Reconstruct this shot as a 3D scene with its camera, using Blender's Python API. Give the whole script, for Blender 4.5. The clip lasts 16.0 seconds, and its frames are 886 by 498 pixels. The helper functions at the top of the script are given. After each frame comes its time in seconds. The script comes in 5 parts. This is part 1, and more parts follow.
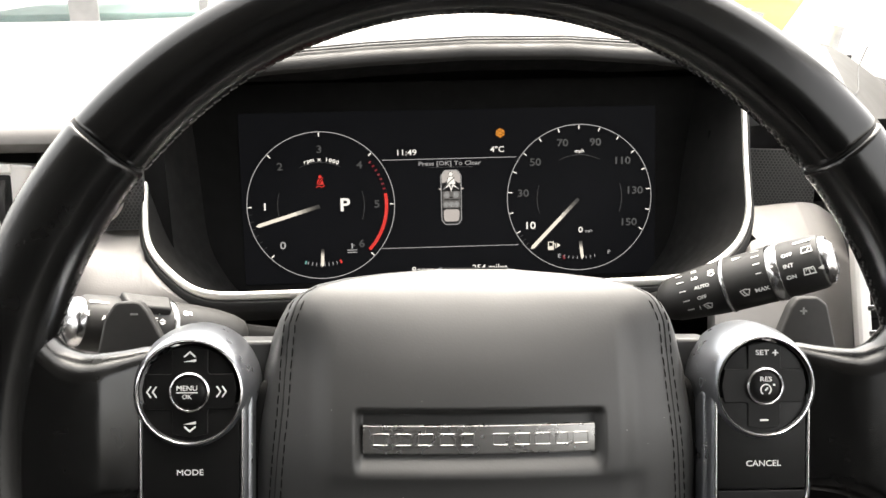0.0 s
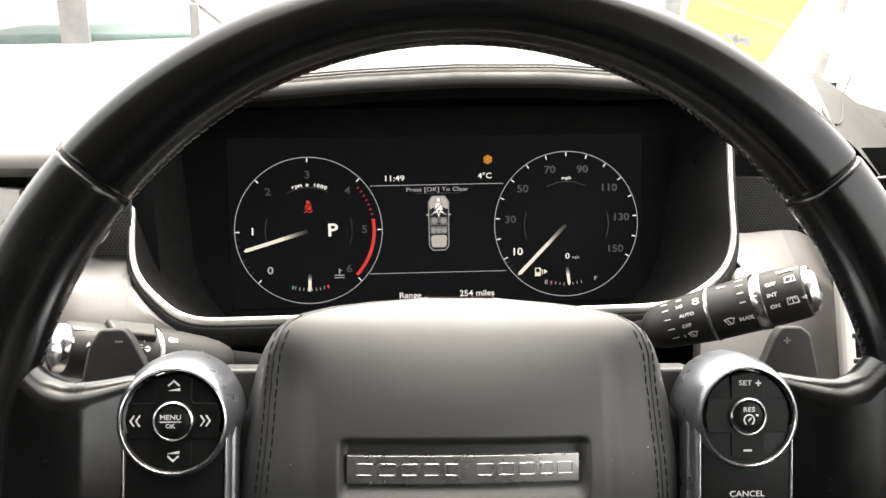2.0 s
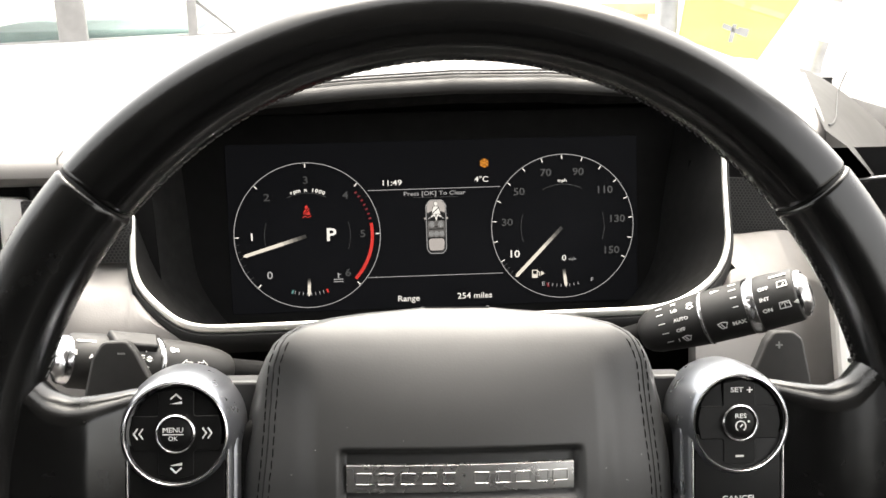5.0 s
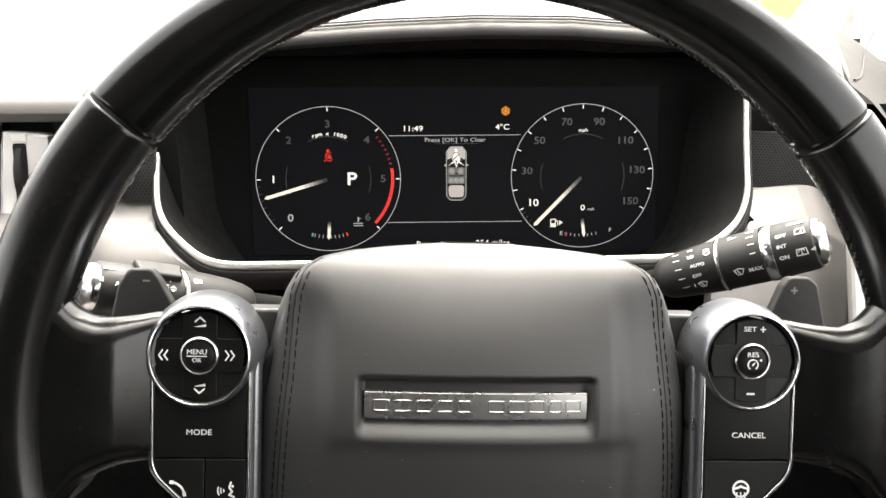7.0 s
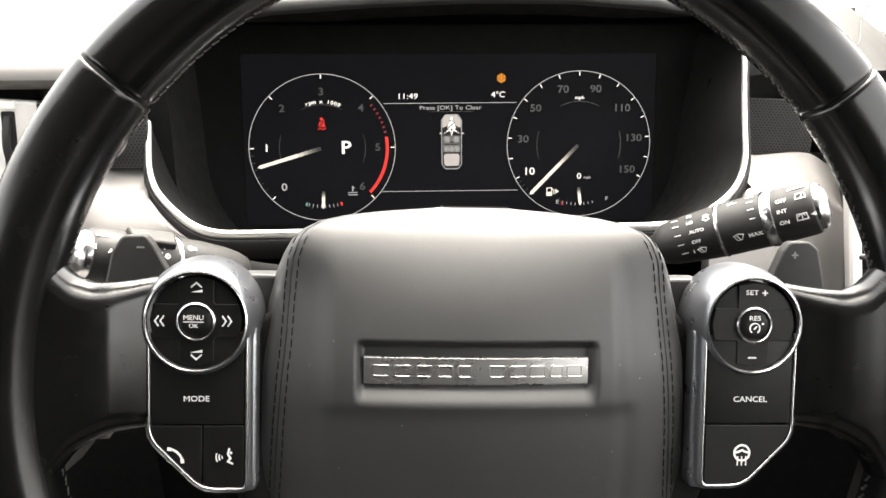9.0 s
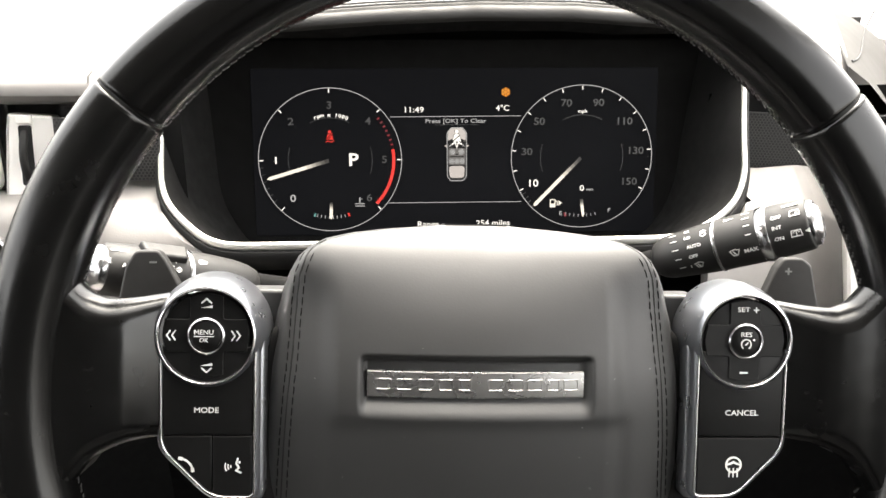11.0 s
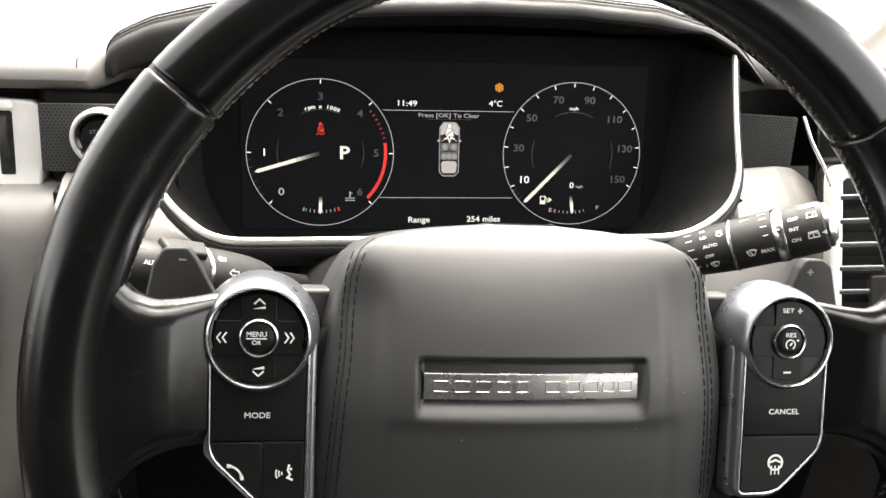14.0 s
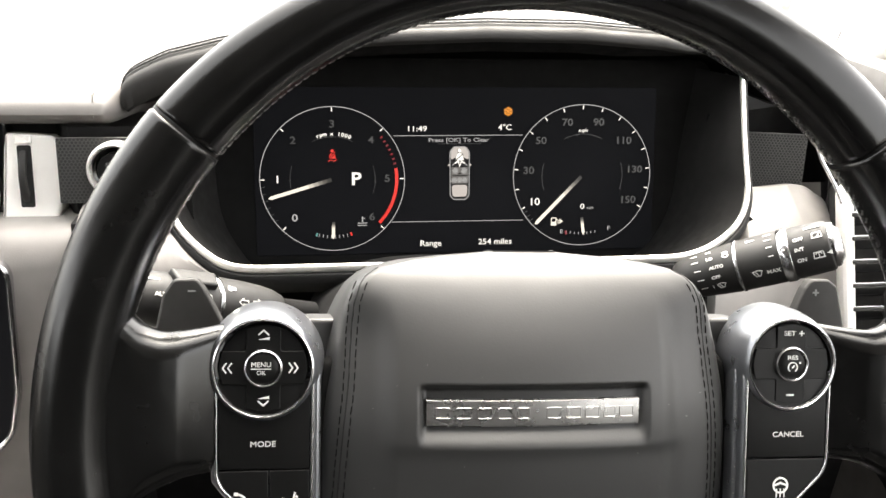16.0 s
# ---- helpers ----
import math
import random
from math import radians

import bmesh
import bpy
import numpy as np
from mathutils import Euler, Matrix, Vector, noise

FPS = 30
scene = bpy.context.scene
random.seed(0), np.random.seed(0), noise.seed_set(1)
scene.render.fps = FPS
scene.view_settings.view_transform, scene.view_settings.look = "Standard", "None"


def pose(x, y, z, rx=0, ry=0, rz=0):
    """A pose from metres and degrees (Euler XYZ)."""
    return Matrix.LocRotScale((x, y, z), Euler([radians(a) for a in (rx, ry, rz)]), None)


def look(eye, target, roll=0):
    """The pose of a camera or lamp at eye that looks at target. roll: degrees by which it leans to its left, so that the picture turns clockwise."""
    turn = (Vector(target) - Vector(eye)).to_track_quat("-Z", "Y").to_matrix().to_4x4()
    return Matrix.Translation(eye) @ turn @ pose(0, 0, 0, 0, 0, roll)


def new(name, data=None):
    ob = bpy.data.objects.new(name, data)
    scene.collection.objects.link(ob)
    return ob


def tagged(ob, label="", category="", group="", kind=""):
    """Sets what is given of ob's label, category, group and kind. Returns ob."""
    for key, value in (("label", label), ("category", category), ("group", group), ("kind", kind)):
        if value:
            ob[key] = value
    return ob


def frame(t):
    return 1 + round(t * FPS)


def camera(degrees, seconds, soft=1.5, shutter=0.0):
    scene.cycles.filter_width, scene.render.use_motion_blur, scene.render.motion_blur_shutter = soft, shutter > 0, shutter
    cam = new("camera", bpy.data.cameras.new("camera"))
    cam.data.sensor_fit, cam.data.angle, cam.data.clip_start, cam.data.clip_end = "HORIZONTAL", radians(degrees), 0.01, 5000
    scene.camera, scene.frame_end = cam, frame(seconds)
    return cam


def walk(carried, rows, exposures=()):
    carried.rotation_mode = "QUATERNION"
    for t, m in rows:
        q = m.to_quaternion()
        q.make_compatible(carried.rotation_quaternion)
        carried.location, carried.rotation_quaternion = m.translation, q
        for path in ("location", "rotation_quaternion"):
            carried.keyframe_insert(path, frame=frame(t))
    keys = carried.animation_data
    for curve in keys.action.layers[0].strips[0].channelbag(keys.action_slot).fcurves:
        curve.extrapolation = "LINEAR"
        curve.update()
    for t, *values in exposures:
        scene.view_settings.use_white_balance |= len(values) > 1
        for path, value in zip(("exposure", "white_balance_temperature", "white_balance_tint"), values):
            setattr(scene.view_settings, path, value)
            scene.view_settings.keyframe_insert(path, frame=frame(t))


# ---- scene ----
# Exposure in stops, and the display's lit elements against it.
STOPS = 3.5
SCREEN = 1.08 / 2 ** STOPS
EXPOSURES = [(t, STOPS + d, 7120, 10) for t, d in ((0, -0.04), (1.5, -0.13), (3.7, -0.15), (6, -0.16), (7, 0.05), (8, 0.26), (9.2, 0.26), (11.3, 0.22), (12.5, 0.38), (13, 0.38), (13.5, 0.1), (14.5, 0.14), (16, 0.2))]
cam = camera(52.90, 16.0)
PATH = [
    (0, (0.00596, -0.00618, 1.31362), (0.13249, 1.88934, 0.68832), -0.552),
    (0.5, (0.00508, -0.00655, 1.31507), (0.1444, 1.89313, 0.7053), 0.079),
    (1, (0.00572, -0.00599, 1.31474), (0.15334, 1.90131, 0.73127), 0.035),
    (1.5, (0.00731, -0.00705, 1.31805), (0.15884, 1.90147, 0.73964), -0.022),
    (2, (0.00764, -0.00672, 1.31717), (0.15827, 1.90125, 0.73666), -0.064),
    (2.5, (0.00779, -0.01128, 1.32022), (0.15367, 1.89344, 0.72796), -0.044),
    (3, (0.00891, -0.00931, 1.32263), (0.15612, 1.89629, 0.73356), -0.303),
    (3.5, (0.00883, -0.00819, 1.32217), (0.15519, 1.89678, 0.73087), -0.489),
    (3.7, (0.00684, -0.01299, 1.32397), (0.15795, 1.89148, 0.73223), -0.446),
    (5.8, (0.01033, -0.00879, 1.32665), (0.158, 1.89133, 0.72025), -0.683),
    (6, (0.0101, -0.01174, 1.32368), (0.15022, 1.88793, 0.71406), -0.192),
    (6.5, (0.00824, -0.01893, 1.32035), (0.12298, 1.87308, 0.68228), 0.373),
    (7, (0.0073, -0.01848, 1.31707), (0.11704, 1.86035, 0.64037), 0.408),
    (7.5, (0.00371, -0.01815, 1.3108), (0.119, 1.84212, 0.58547), 0.605),
    (8, (0.00269, -0.01657, 1.30822), (0.11923, 1.83355, 0.55757), 0.643),
    (8.5, (0.00289, -0.01707, 1.3091), (0.1251, 1.83659, 0.56815), 0.519),
    (9, (0.0041, -0.01551, 1.311), (0.13381, 1.84313, 0.58394), 0.420),
    (9.2, (0.0052, -0.01334, 1.31126), (0.13569, 1.84692, 0.58848), 0.326),
    (11.3, (0.00696, -0.02563, 1.3224), (0.11105, 1.83476, 0.5957), 0.440),
    (11.5, (0.00502, -0.0254, 1.31612), (0.10762, 1.8287, 0.57329), 0.514),
    (12, (0.00596, -0.02197, 1.31613), (0.10975, 1.81537, 0.53291), 0.690),
    (12.5, (0.00221, -0.02529, 1.32053), (0.1201, 1.82217, 0.56357), 0.770),
    (13, (-0.05707, -0.00992, 1.32926), (0.12301, 1.84541, 0.60445), 3.053),
    (13.5, (-0.08013, -0.00281, 1.33014), (0.1975, 1.84471, 0.61628), 4.788),
    (14, (-0.05073, -0.01151, 1.32089), (0.26089, 1.82108, 0.58299), 3.165),
    (14.5, (-0.04251, -0.01441, 1.32065), (0.25962, 1.81608, 0.57364), 2.018),
    (15, (-0.04091, -0.01813, 1.32551), (0.23874, 1.82425, 0.59927), 1.876),
    (15.5, (-0.04189, -0.0178, 1.32628), (0.22074, 1.8329, 0.61499), 1.726),
    (16, (-0.04095, -0.01664, 1.32848), (0.21103, 1.8369, 0.62074), 1.549),
]
walk(cam, [(t, look(eye, target, roll)) for t, eye, target, roll in PATH], EXPOSURES)
# The world: x to the car's right, y ahead, z up; ground at z = 0.

# ---- light ----
world = bpy.data.worlds.new("world")
scene.world = world
world.use_nodes = True
wn = world.node_tree.nodes
sky = wn.new("ShaderNodeTexSky")
sky.sky_type, sky.sun_disc = "NISHITA", False
sky.sun_elevation, sky.sun_rotation = radians(67), radians(20.5)
sky.air_density, sky.dust_density, sky.ozone_density = 1.0, 4.0, 1.0
hue = wn.new("ShaderNodeHueSaturation")
hue.inputs["Saturation"].default_value = 0.22
world.node_tree.links.new(sky.outputs["Color"], hue.inputs["Color"])
world.node_tree.links.new(hue.outputs["Color"], wn["Background"].inputs["Color"])
wn["Background"].inputs["Strength"].default_value = 0.15
sun = new("sun", bpy.data.lights.new("sun", "SUN"))
sun.data.energy, sun.data.angle, sun.data.color = 0.85, radians(45), (1.0, 0.97, 0.93)
sun.matrix_world = look((1.5, 4.0, 10), (0, 0, 0))


# ---- materials ----
def material(name, color, rough=0.5, metal=0.0, grain=0.0, grain_size=0.002, blotch=0.15, blotch_size=0.05,
             kind="noise", spec=0.5, coat=0.0, rough_var=0.12):
    """A surface with grain in relief and slow changes of tone and gloss."""
    m = bpy.data.materials.new(name)
    m.use_nodes = True
    n, l = m.node_tree.nodes, m.node_tree.links
    b = n["Principled BSDF"]
    b.inputs["Metallic"].default_value = metal
    b.inputs["Specular IOR Level"].default_value = spec
    b.inputs["Coat Weight"].default_value = coat
    co = n.new("ShaderNodeTexCoord")
    big = n.new("ShaderNodeTexNoise")
    big.inputs["Scale"].default_value, big.inputs["Detail"].default_value = 1 / blotch_size, 5
    l.new(co.outputs["Object"], big.inputs["Vector"])
    ramp = n.new("ShaderNodeMapRange")
    ramp.inputs["From Min"].default_value, ramp.inputs["From Max"].default_value = 0.3, 0.7
    ramp.inputs["To Min"].default_value, ramp.inputs["To Max"].default_value = 1 - blotch, 1 + blotch
    l.new(big.outputs["Fac"], ramp.inputs["Value"])
    mul = n.new("ShaderNodeMix")
    mul.data_type, mul.blend_type = "RGBA", "MULTIPLY"
    mul.inputs[0].default_value = 1.0
    mul.inputs[6].default_value = (*color, 1)
    l.new(ramp.outputs["Result"], mul.inputs[7])
    l.new(mul.outputs[2], b.inputs["Base Color"])
    rr = n.new("ShaderNodeMapRange")
    rr.inputs["From Min"].default_value, rr.inputs["From Max"].default_value = 0.3, 0.7
    rr.inputs["To Min"].default_value = max(0.02, rough * (1 - rough_var))
    rr.inputs["To Max"].default_value = min(1, rough * (1 + rough_var))
    mid = n.new("ShaderNodeTexNoise")
    mid.inputs["Scale"].default_value, mid.inputs["Detail"].default_value = 3.1 / blotch_size, 4
    l.new(co.outputs["Object"], mid.inputs["Vector"])
    l.new(mid.outputs["Fac"], rr.inputs["Value"])
    l.new(rr.outputs["Result"], b.inputs["Roughness"])
    if grain:
        if kind == "leather":
            fine = n.new("ShaderNodeTexVoronoi")
            fine.feature = "SMOOTH_F1"
            fine.inputs["Scale"].default_value = 1 / grain_size
            out = fine.outputs["Distance"]
        else:
            fine = n.new("ShaderNodeTexNoise")
            fine.inputs["Scale"].default_value, fine.inputs["Detail"].default_value = 1 / grain_size, 3
            out = fine.outputs["Fac"]
        l.new(co.outputs["Object"], fine.inputs["Vector"])
        bump = n.new("ShaderNodeBump")
        bump.inputs["Strength"].default_value = grain
        bump.inputs["Distance"].default_value = grain_size * 0.3
        l.new(out, bump.inputs["Height"])
        l.new(bump.outputs["Normal"], b.inputs["Normal"])
    return m


def glow(name, color, strength):
    """A lit element of a display."""
    m = bpy.data.materials.new(name)
    m.use_nodes = True
    b = m.node_tree.nodes["Principled BSDF"]
    b.inputs["Base Color"].default_value = (0.01, 0.01, 0.01, 1)
    b.inputs["Roughness"].default_value = 0.5
    b.inputs["Emission Color"].default_value = (*color, 1)
    b.inputs["Emission Strength"].default_value = strength
    return m


def pane(name, tint, gloss=0.02, mirror=0.06):
    """Thin window glass: clear with a faint reflection."""
    m = bpy.data.materials.new(name)
    m.use_nodes = True
    n, l = m.node_tree.nodes, m.node_tree.links
    n.remove(n["Principled BSDF"])
    clear, shine, mix = n.new("ShaderNodeBsdfTransparent"), n.new("ShaderNodeBsdfGlossy"), n.new("ShaderNodeMixShader")
    clear.inputs["Color"].default_value = (*tint, 1)
    shine.inputs["Roughness"].default_value = gloss
    mix.inputs[0].default_value = mirror
    l.new(clear.outputs[0], mix.inputs[1])
    l.new(shine.outputs[0], mix.inputs[2])
    l.new(mix.outputs[0], n["Material Output"].inputs["Surface"])
    return m


RIM_LEATHER = material("rim_leather", (0.0024, 0.0024, 0.0024), 0.25, spec=0.40, grain=0.08, grain_size=0.0007, kind="leather", blotch_size=0.04, rough_var=0.12)
RIM_SMOOTH = material("rim_smooth_leather", (0.0024, 0.0024, 0.0024), 0.21, spec=0.36, grain=0.03, grain_size=0.0006, kind="leather", blotch_size=0.04, rough_var=0.1)
SPOKE_LEATHER = material("spoke_leather", (0.0022, 0.0022, 0.0022), 0.24, spec=0.40, grain=0.06, grain_size=0.0007, kind="leather", blotch_size=0.03, rough_var=0.2)
SPECK = material("dust", (0.75, 0.74, 0.70), 0.9, blotch_size=0.001)
BAG_LEATHER = material("airbag_leather", (0.0186, 0.0187, 0.0186), 0.52, spec=0.52, grain=0.06, grain_size=0.0008, kind="leather", blotch=0.05, blotch_size=0.03, rough_var=0.03)
DASH_TOP = material("dash_top_leather", (0.11, 0.104, 0.10), 0.55, grain=0.14, grain_size=0.0011, kind="leather", blotch_size=0.06)
DASH_SOFT = material("dash_soft_plastic", (0.166, 0.157, 0.150), 0.50, grain=0.12, grain_size=0.0009, kind="leather", blotch_size=0.05)
DASH_BLACK = material("binnacle_black", (0.010, 0.010, 0.010), 0.62, grain=0.15, grain_size=0.001, blotch_size=0.03)
# Blacker than plain black plastic: shade in recesses and gaps is in this colour.
DEEP_BLACK = material("black_with_shade", (0.0068, 0.0067, 0.0067), 0.9, grain=0.1, grain_size=0.001, blotch_size=0.03, spec=0.1)
BINNACLE_WALL = material("binnacle_wall", (0.0075, 0.0074, 0.0073), 0.6, spec=0.22, grain=0.1, grain_size=0.001, blotch_size=0.03)
END_SHADED = material("dash_end_shaded", (0.034, 0.0325, 0.0305), 0.7, spec=0.15, blotch=0.05, blotch_size=0.08, rough_var=0.03)
# Darker than the hood's cover: the shade on its front is in this colour.
HOOD_SHADED = material("hood_leather_shaded", (0.017, 0.0163, 0.0157), 0.62, spec=0.34, grain=0.2, grain_size=0.001, kind="leather", blotch_size=0.04)
BLACK_PLASTIC = material("black_plastic", (0.014, 0.0135, 0.013), 0.56, grain=0.08, grain_size=0.0005, blotch_size=0.02, spec=0.35)
BUTTON_BLACK = material("button_black", (0.0045, 0.0045, 0.0045), 0.42, spec=0.16, grain=0.06, grain_size=0.0004, blotch_size=0.015)
GLOSS_BLACK = material("gloss_black", (0.006, 0.006, 0.006), 0.10, blotch_size=0.03)
SCREEN_BLACK = material("screen_glass", (0.0048, 0.0048, 0.0053), 0.55, blotch_size=0.05, spec=0.03)
POD_SATIN = material("pod_satin_metal", (0.27, 0.28, 0.30), 0.28, 0.9, blotch=0.03, blotch_size=0.02, rough_var=0.03)
CHROME = material("satin_chrome", (0.62, 0.62, 0.63), 0.22, 1.0, blotch=0.08, blotch_size=0.02)
ALLOY = material("brushed_alloy", (0.86, 0.84, 0.80), 0.36, 0.75, grain=0.05, grain_size=0.0004, blotch=0.06, blotch_size=0.02)
EMBLEM = material("emblem_metal", (0.25, 0.247, 0.243), 0.28, 0.8, blotch=0.05, blotch_size=0.02)
RIM_THREAD = material("rim_thread", (0.014, 0.0135, 0.013), 0.5, grain=0.3, grain_size=0.0002, blotch_size=0.004)
THREAD = material("thread", (0.004, 0.004, 0.0038), 0.9, spec=0.15, grain=0.3, grain_size=0.0002, blotch_size=0.004)
GAP = material("joint_shadow_gap", (0.006, 0.006, 0.006), 0.8, blotch_size=0.01)
INK = material("white_print", (0.62, 0.62, 0.60), 0.5, blotch=0.06, blotch_size=0.004)
INK_DIM = material("grey_print", (0.16, 0.16, 0.16), 0.5, blotch=0.06, blotch_size=0.004)
MESH_PLASTIC = material("speaker_mesh", (0.030, 0.0294, 0.0285), 0.55, blotch_size=0.02)
LINING = material("cabin_lining", (0.24, 0.235, 0.225), 0.85, grain=0.3, grain_size=0.003, blotch_size=0.2)
PILLAR_TRIM = material("pillar_trim", (0.72, 0.70, 0.67), 0.8, grain=0.2, grain_size=0.002, blotch_size=0.2)
DOOR_TRIM = material("door_trim", (0.06, 0.056, 0.053), 0.6, grain=0.2, grain_size=0.001, kind="leather", blotch_size=0.08)
REAR_DARK = material("rear_dark_panel", (0.016, 0.0155, 0.015), 0.8, grain=0.3, grain_size=0.003, blotch_size=0.2)
CARPET = material("carpet", (0.03, 0.03, 0.03), 0.95, grain=0.6, grain_size=0.004, blotch_size=0.1)
WHITE_PAINT = material("white_car_paint", (0.78, 0.78, 0.78), 0.25, coat=0.6, blotch=0.03, blotch_size=0.4)
PALE_ALLOY = material("pale_satin_alloy", (0.92, 0.90, 0.86), 0.42, 0.25, grain=0.03, grain_size=0.0004, blotch=0.04, blotch_size=0.02)
GREY_PAINT = material("grey_trim", (0.17, 0.165, 0.16), 0.45, blotch_size=0.05)
TYRE = material("tyre_rubber", (0.02, 0.02, 0.02), 0.8, grain=0.3, grain_size=0.01, blotch_size=0.05)
TARMAC = material("tarmac", (0.16, 0.155, 0.15), 0.9, grain=0.6, grain_size=0.012, blotch=0.25, blotch_size=0.8)
YELLOW = material("yellow_board", (0.84, 0.76, 0.14), 0.5, blotch=0.06, blotch_size=0.2)
RED_PAINT = material("pale_board_print", (0.84, 0.70, 0.20), 0.5, blotch_size=0.05)
STEEL = material("galvanised_post", (0.30, 0.30, 0.30), 0.5, 0.6, blotch_size=0.05)
TIMBER = material("timber_rail", (0.42, 0.33, 0.24), 0.7, grain=0.4, grain_size=0.01, blotch_size=0.1)
CLEAR = pane("windscreen_glass", (0.97, 0.98, 0.97))
PALE_RED = material("pale_red_band", (0.78, 0.60, 0.52), 0.6, blotch=0.2, blotch_size=0.05)
SEAT_GREEN = material("dark_green_fabric", (0.05, 0.085, 0.08), 0.8, grain=0.3, grain_size=0.01, blotch_size=0.1)
TINTED = pane("tinted_car_glass", (0.93, 0.97, 0.96), mirror=0.05)
SCREEN_BLACK.node_tree.nodes["Principled BSDF"].inputs["Emission Color"].default_value = (0.85, 0.92, 1.15, 1)
SCREEN_BLACK.node_tree.nodes["Principled BSDF"].inputs["Emission Strength"].default_value = SCREEN * 0.0042  # backlight through the dark display
LIT_WHITE = glow("lit_white", (1.0, 0.99, 0.97), SCREEN)
LIT_SOFT = glow("lit_soft_white", (0.95, 0.96, 1.0), SCREEN * 0.42)
LIT_GREY = glow("lit_grey", (0.9, 0.92, 0.95), SCREEN * 0.066)
LIT_RED = glow("lit_red", (1.0, 0.045, 0.035), SCREEN * 0.75)
LIT_RED_DIM = glow("lit_dim_red", (0.9, 0.05, 0.09), SCREEN * 0.22)
LIT_AMBER = glow("lit_amber", (1.0, 0.36, 0.03), SCREEN * 0.75)
LIT_CAR = glow("lit_car_silver", (0.95, 0.89, 0.87), SCREEN * 0.52)
LIT_CAR_MID = glow("lit_car_grey", (0.93, 0.90, 0.88), SCREEN * 0.13)
LIT_CAR_EDGE = glow("lit_car_edge", (0.9, 0.92, 0.95), SCREEN * 0.34)
LIT_TEAL = glow("lit_teal", (0.30, 0.80, 0.78), SCREEN * 0.35)
LIT_FADE = [glow("lit_fade", (1.0, 0.95, 0.87), SCREEN * k) for k in (0.03, 0.09, 0.2, 0.38, 0.6)]
LIT_CREAM = glow("lit_cream", (1.0, 0.95, 0.86), SCREEN * 0.9)

# ---- building ----
MM = 0.001


def smooth(bm, angle=40):
    for f in bm.faces:
        f.smooth = True
    bm.normal_update()
    for f in bm.faces:
        if len(f.verts) > 8:
            for e in f.edges:
                e.smooth = False
    for e in bm.edges:
        if len(e.link_faces) == 2 and e.calc_face_angle(0) > radians(angle):
            e.smooth = False


def part(name, bm, mat, parent, label="", angle=40):
    """Links a bmesh as one mesh object under a thing or under a part."""
    bmesh.ops.recalc_face_normals(bm, faces=bm.faces[:])
    smooth(bm, angle)
    me = bpy.data.meshes.new(name)
    bm.to_mesh(me)
    bm.free()
    me.materials.append(mat)
    ob = new(name, me)
    ob.parent = parent
    return tagged(ob, label)


def thing(name, m, label, category, group="", kind=""):
    """An empty at the base of a thing that parents its parts."""
    ob = new(name)
    ob.empty_display_size = 0.02
    ob.matrix_world = m
    return tagged(ob, label, category, group, kind)


def solo(name, bm, mat, label, category="", kind="", m=None, group="", angle=40):
    """A thing or a piece of the setting that is one mesh."""
    ob = part(name, bm, mat, None, label, angle)
    if m is not None:
        ob.matrix_world = m
    return tagged(ob, label, category, group, kind)


def bridge(bm, a, b, closed=True):
    n = len(a)
    for i in range(n if closed else n - 1):
        j = (i + 1) % n
        bm.faces.new((a[i], a[j], b[j], b[i]))


def ring(bm, pts):
    return [bm.verts.new(p) for p in pts]


def offset(poly, d):
    """The closed outline (anticlockwise) moved inwards by d."""
    n, out = len(poly), []
    for i in range(n):
        p, a, b = Vector(poly[i]), Vector(poly[i - 1]), Vector(poly[(i + 1) % n])
        u, v = (p - a).normalized(), (b - p).normalized()
        nu, nv = Vector((-u.y, u.x)), Vector((-v.y, v.x))
        w = nu + nv
        w = w / max(0.35, 1 + nu.dot(nv))
        out.append(tuple(p + w * d))
    return out


def fillet(poly, r, n=5):
    """Rounds the corners of a closed outline; r is one radius or one for each corner."""
    out, k = [], len(poly)
    for i in range(k):
        p, a, b = Vector(poly[i]), Vector(poly[i - 1]), Vector(poly[(i + 1) % k])
        rad = r[i] if isinstance(r, (list, tuple)) else r
        u, v = (a - p).normalized(), (b - p).normalized()
        half = u.angle(v) / 2
        if rad <= 0 or half > 1.5:
            out.append(tuple(p))
            continue
        d = min(rad / math.tan(half), (a - p).length * 0.49, (b - p).length * 0.49)
        s, e = p + u * d, p + v * d
        for j in range(n + 1):
            t = j / n
            out.append(tuple((1 - t) ** 2 * s + 2 * t * (1 - t) * p + t * t * e))
    return out


def rrect(cx, cy, w, h, r, n=5):
    return fillet([(cx - w / 2, cy - h / 2), (cx + w / 2, cy - h / 2), (cx + w / 2, cy + h / 2), (cx - w / 2, cy + h / 2)], r, n)


def circle(cx, cy, r, n=48, start=0.0):
    return [(cx + r * math.cos(start + 2 * math.pi * i / n), cy + r * math.sin(start + 2 * math.pi * i / n)) for i in range(n)]


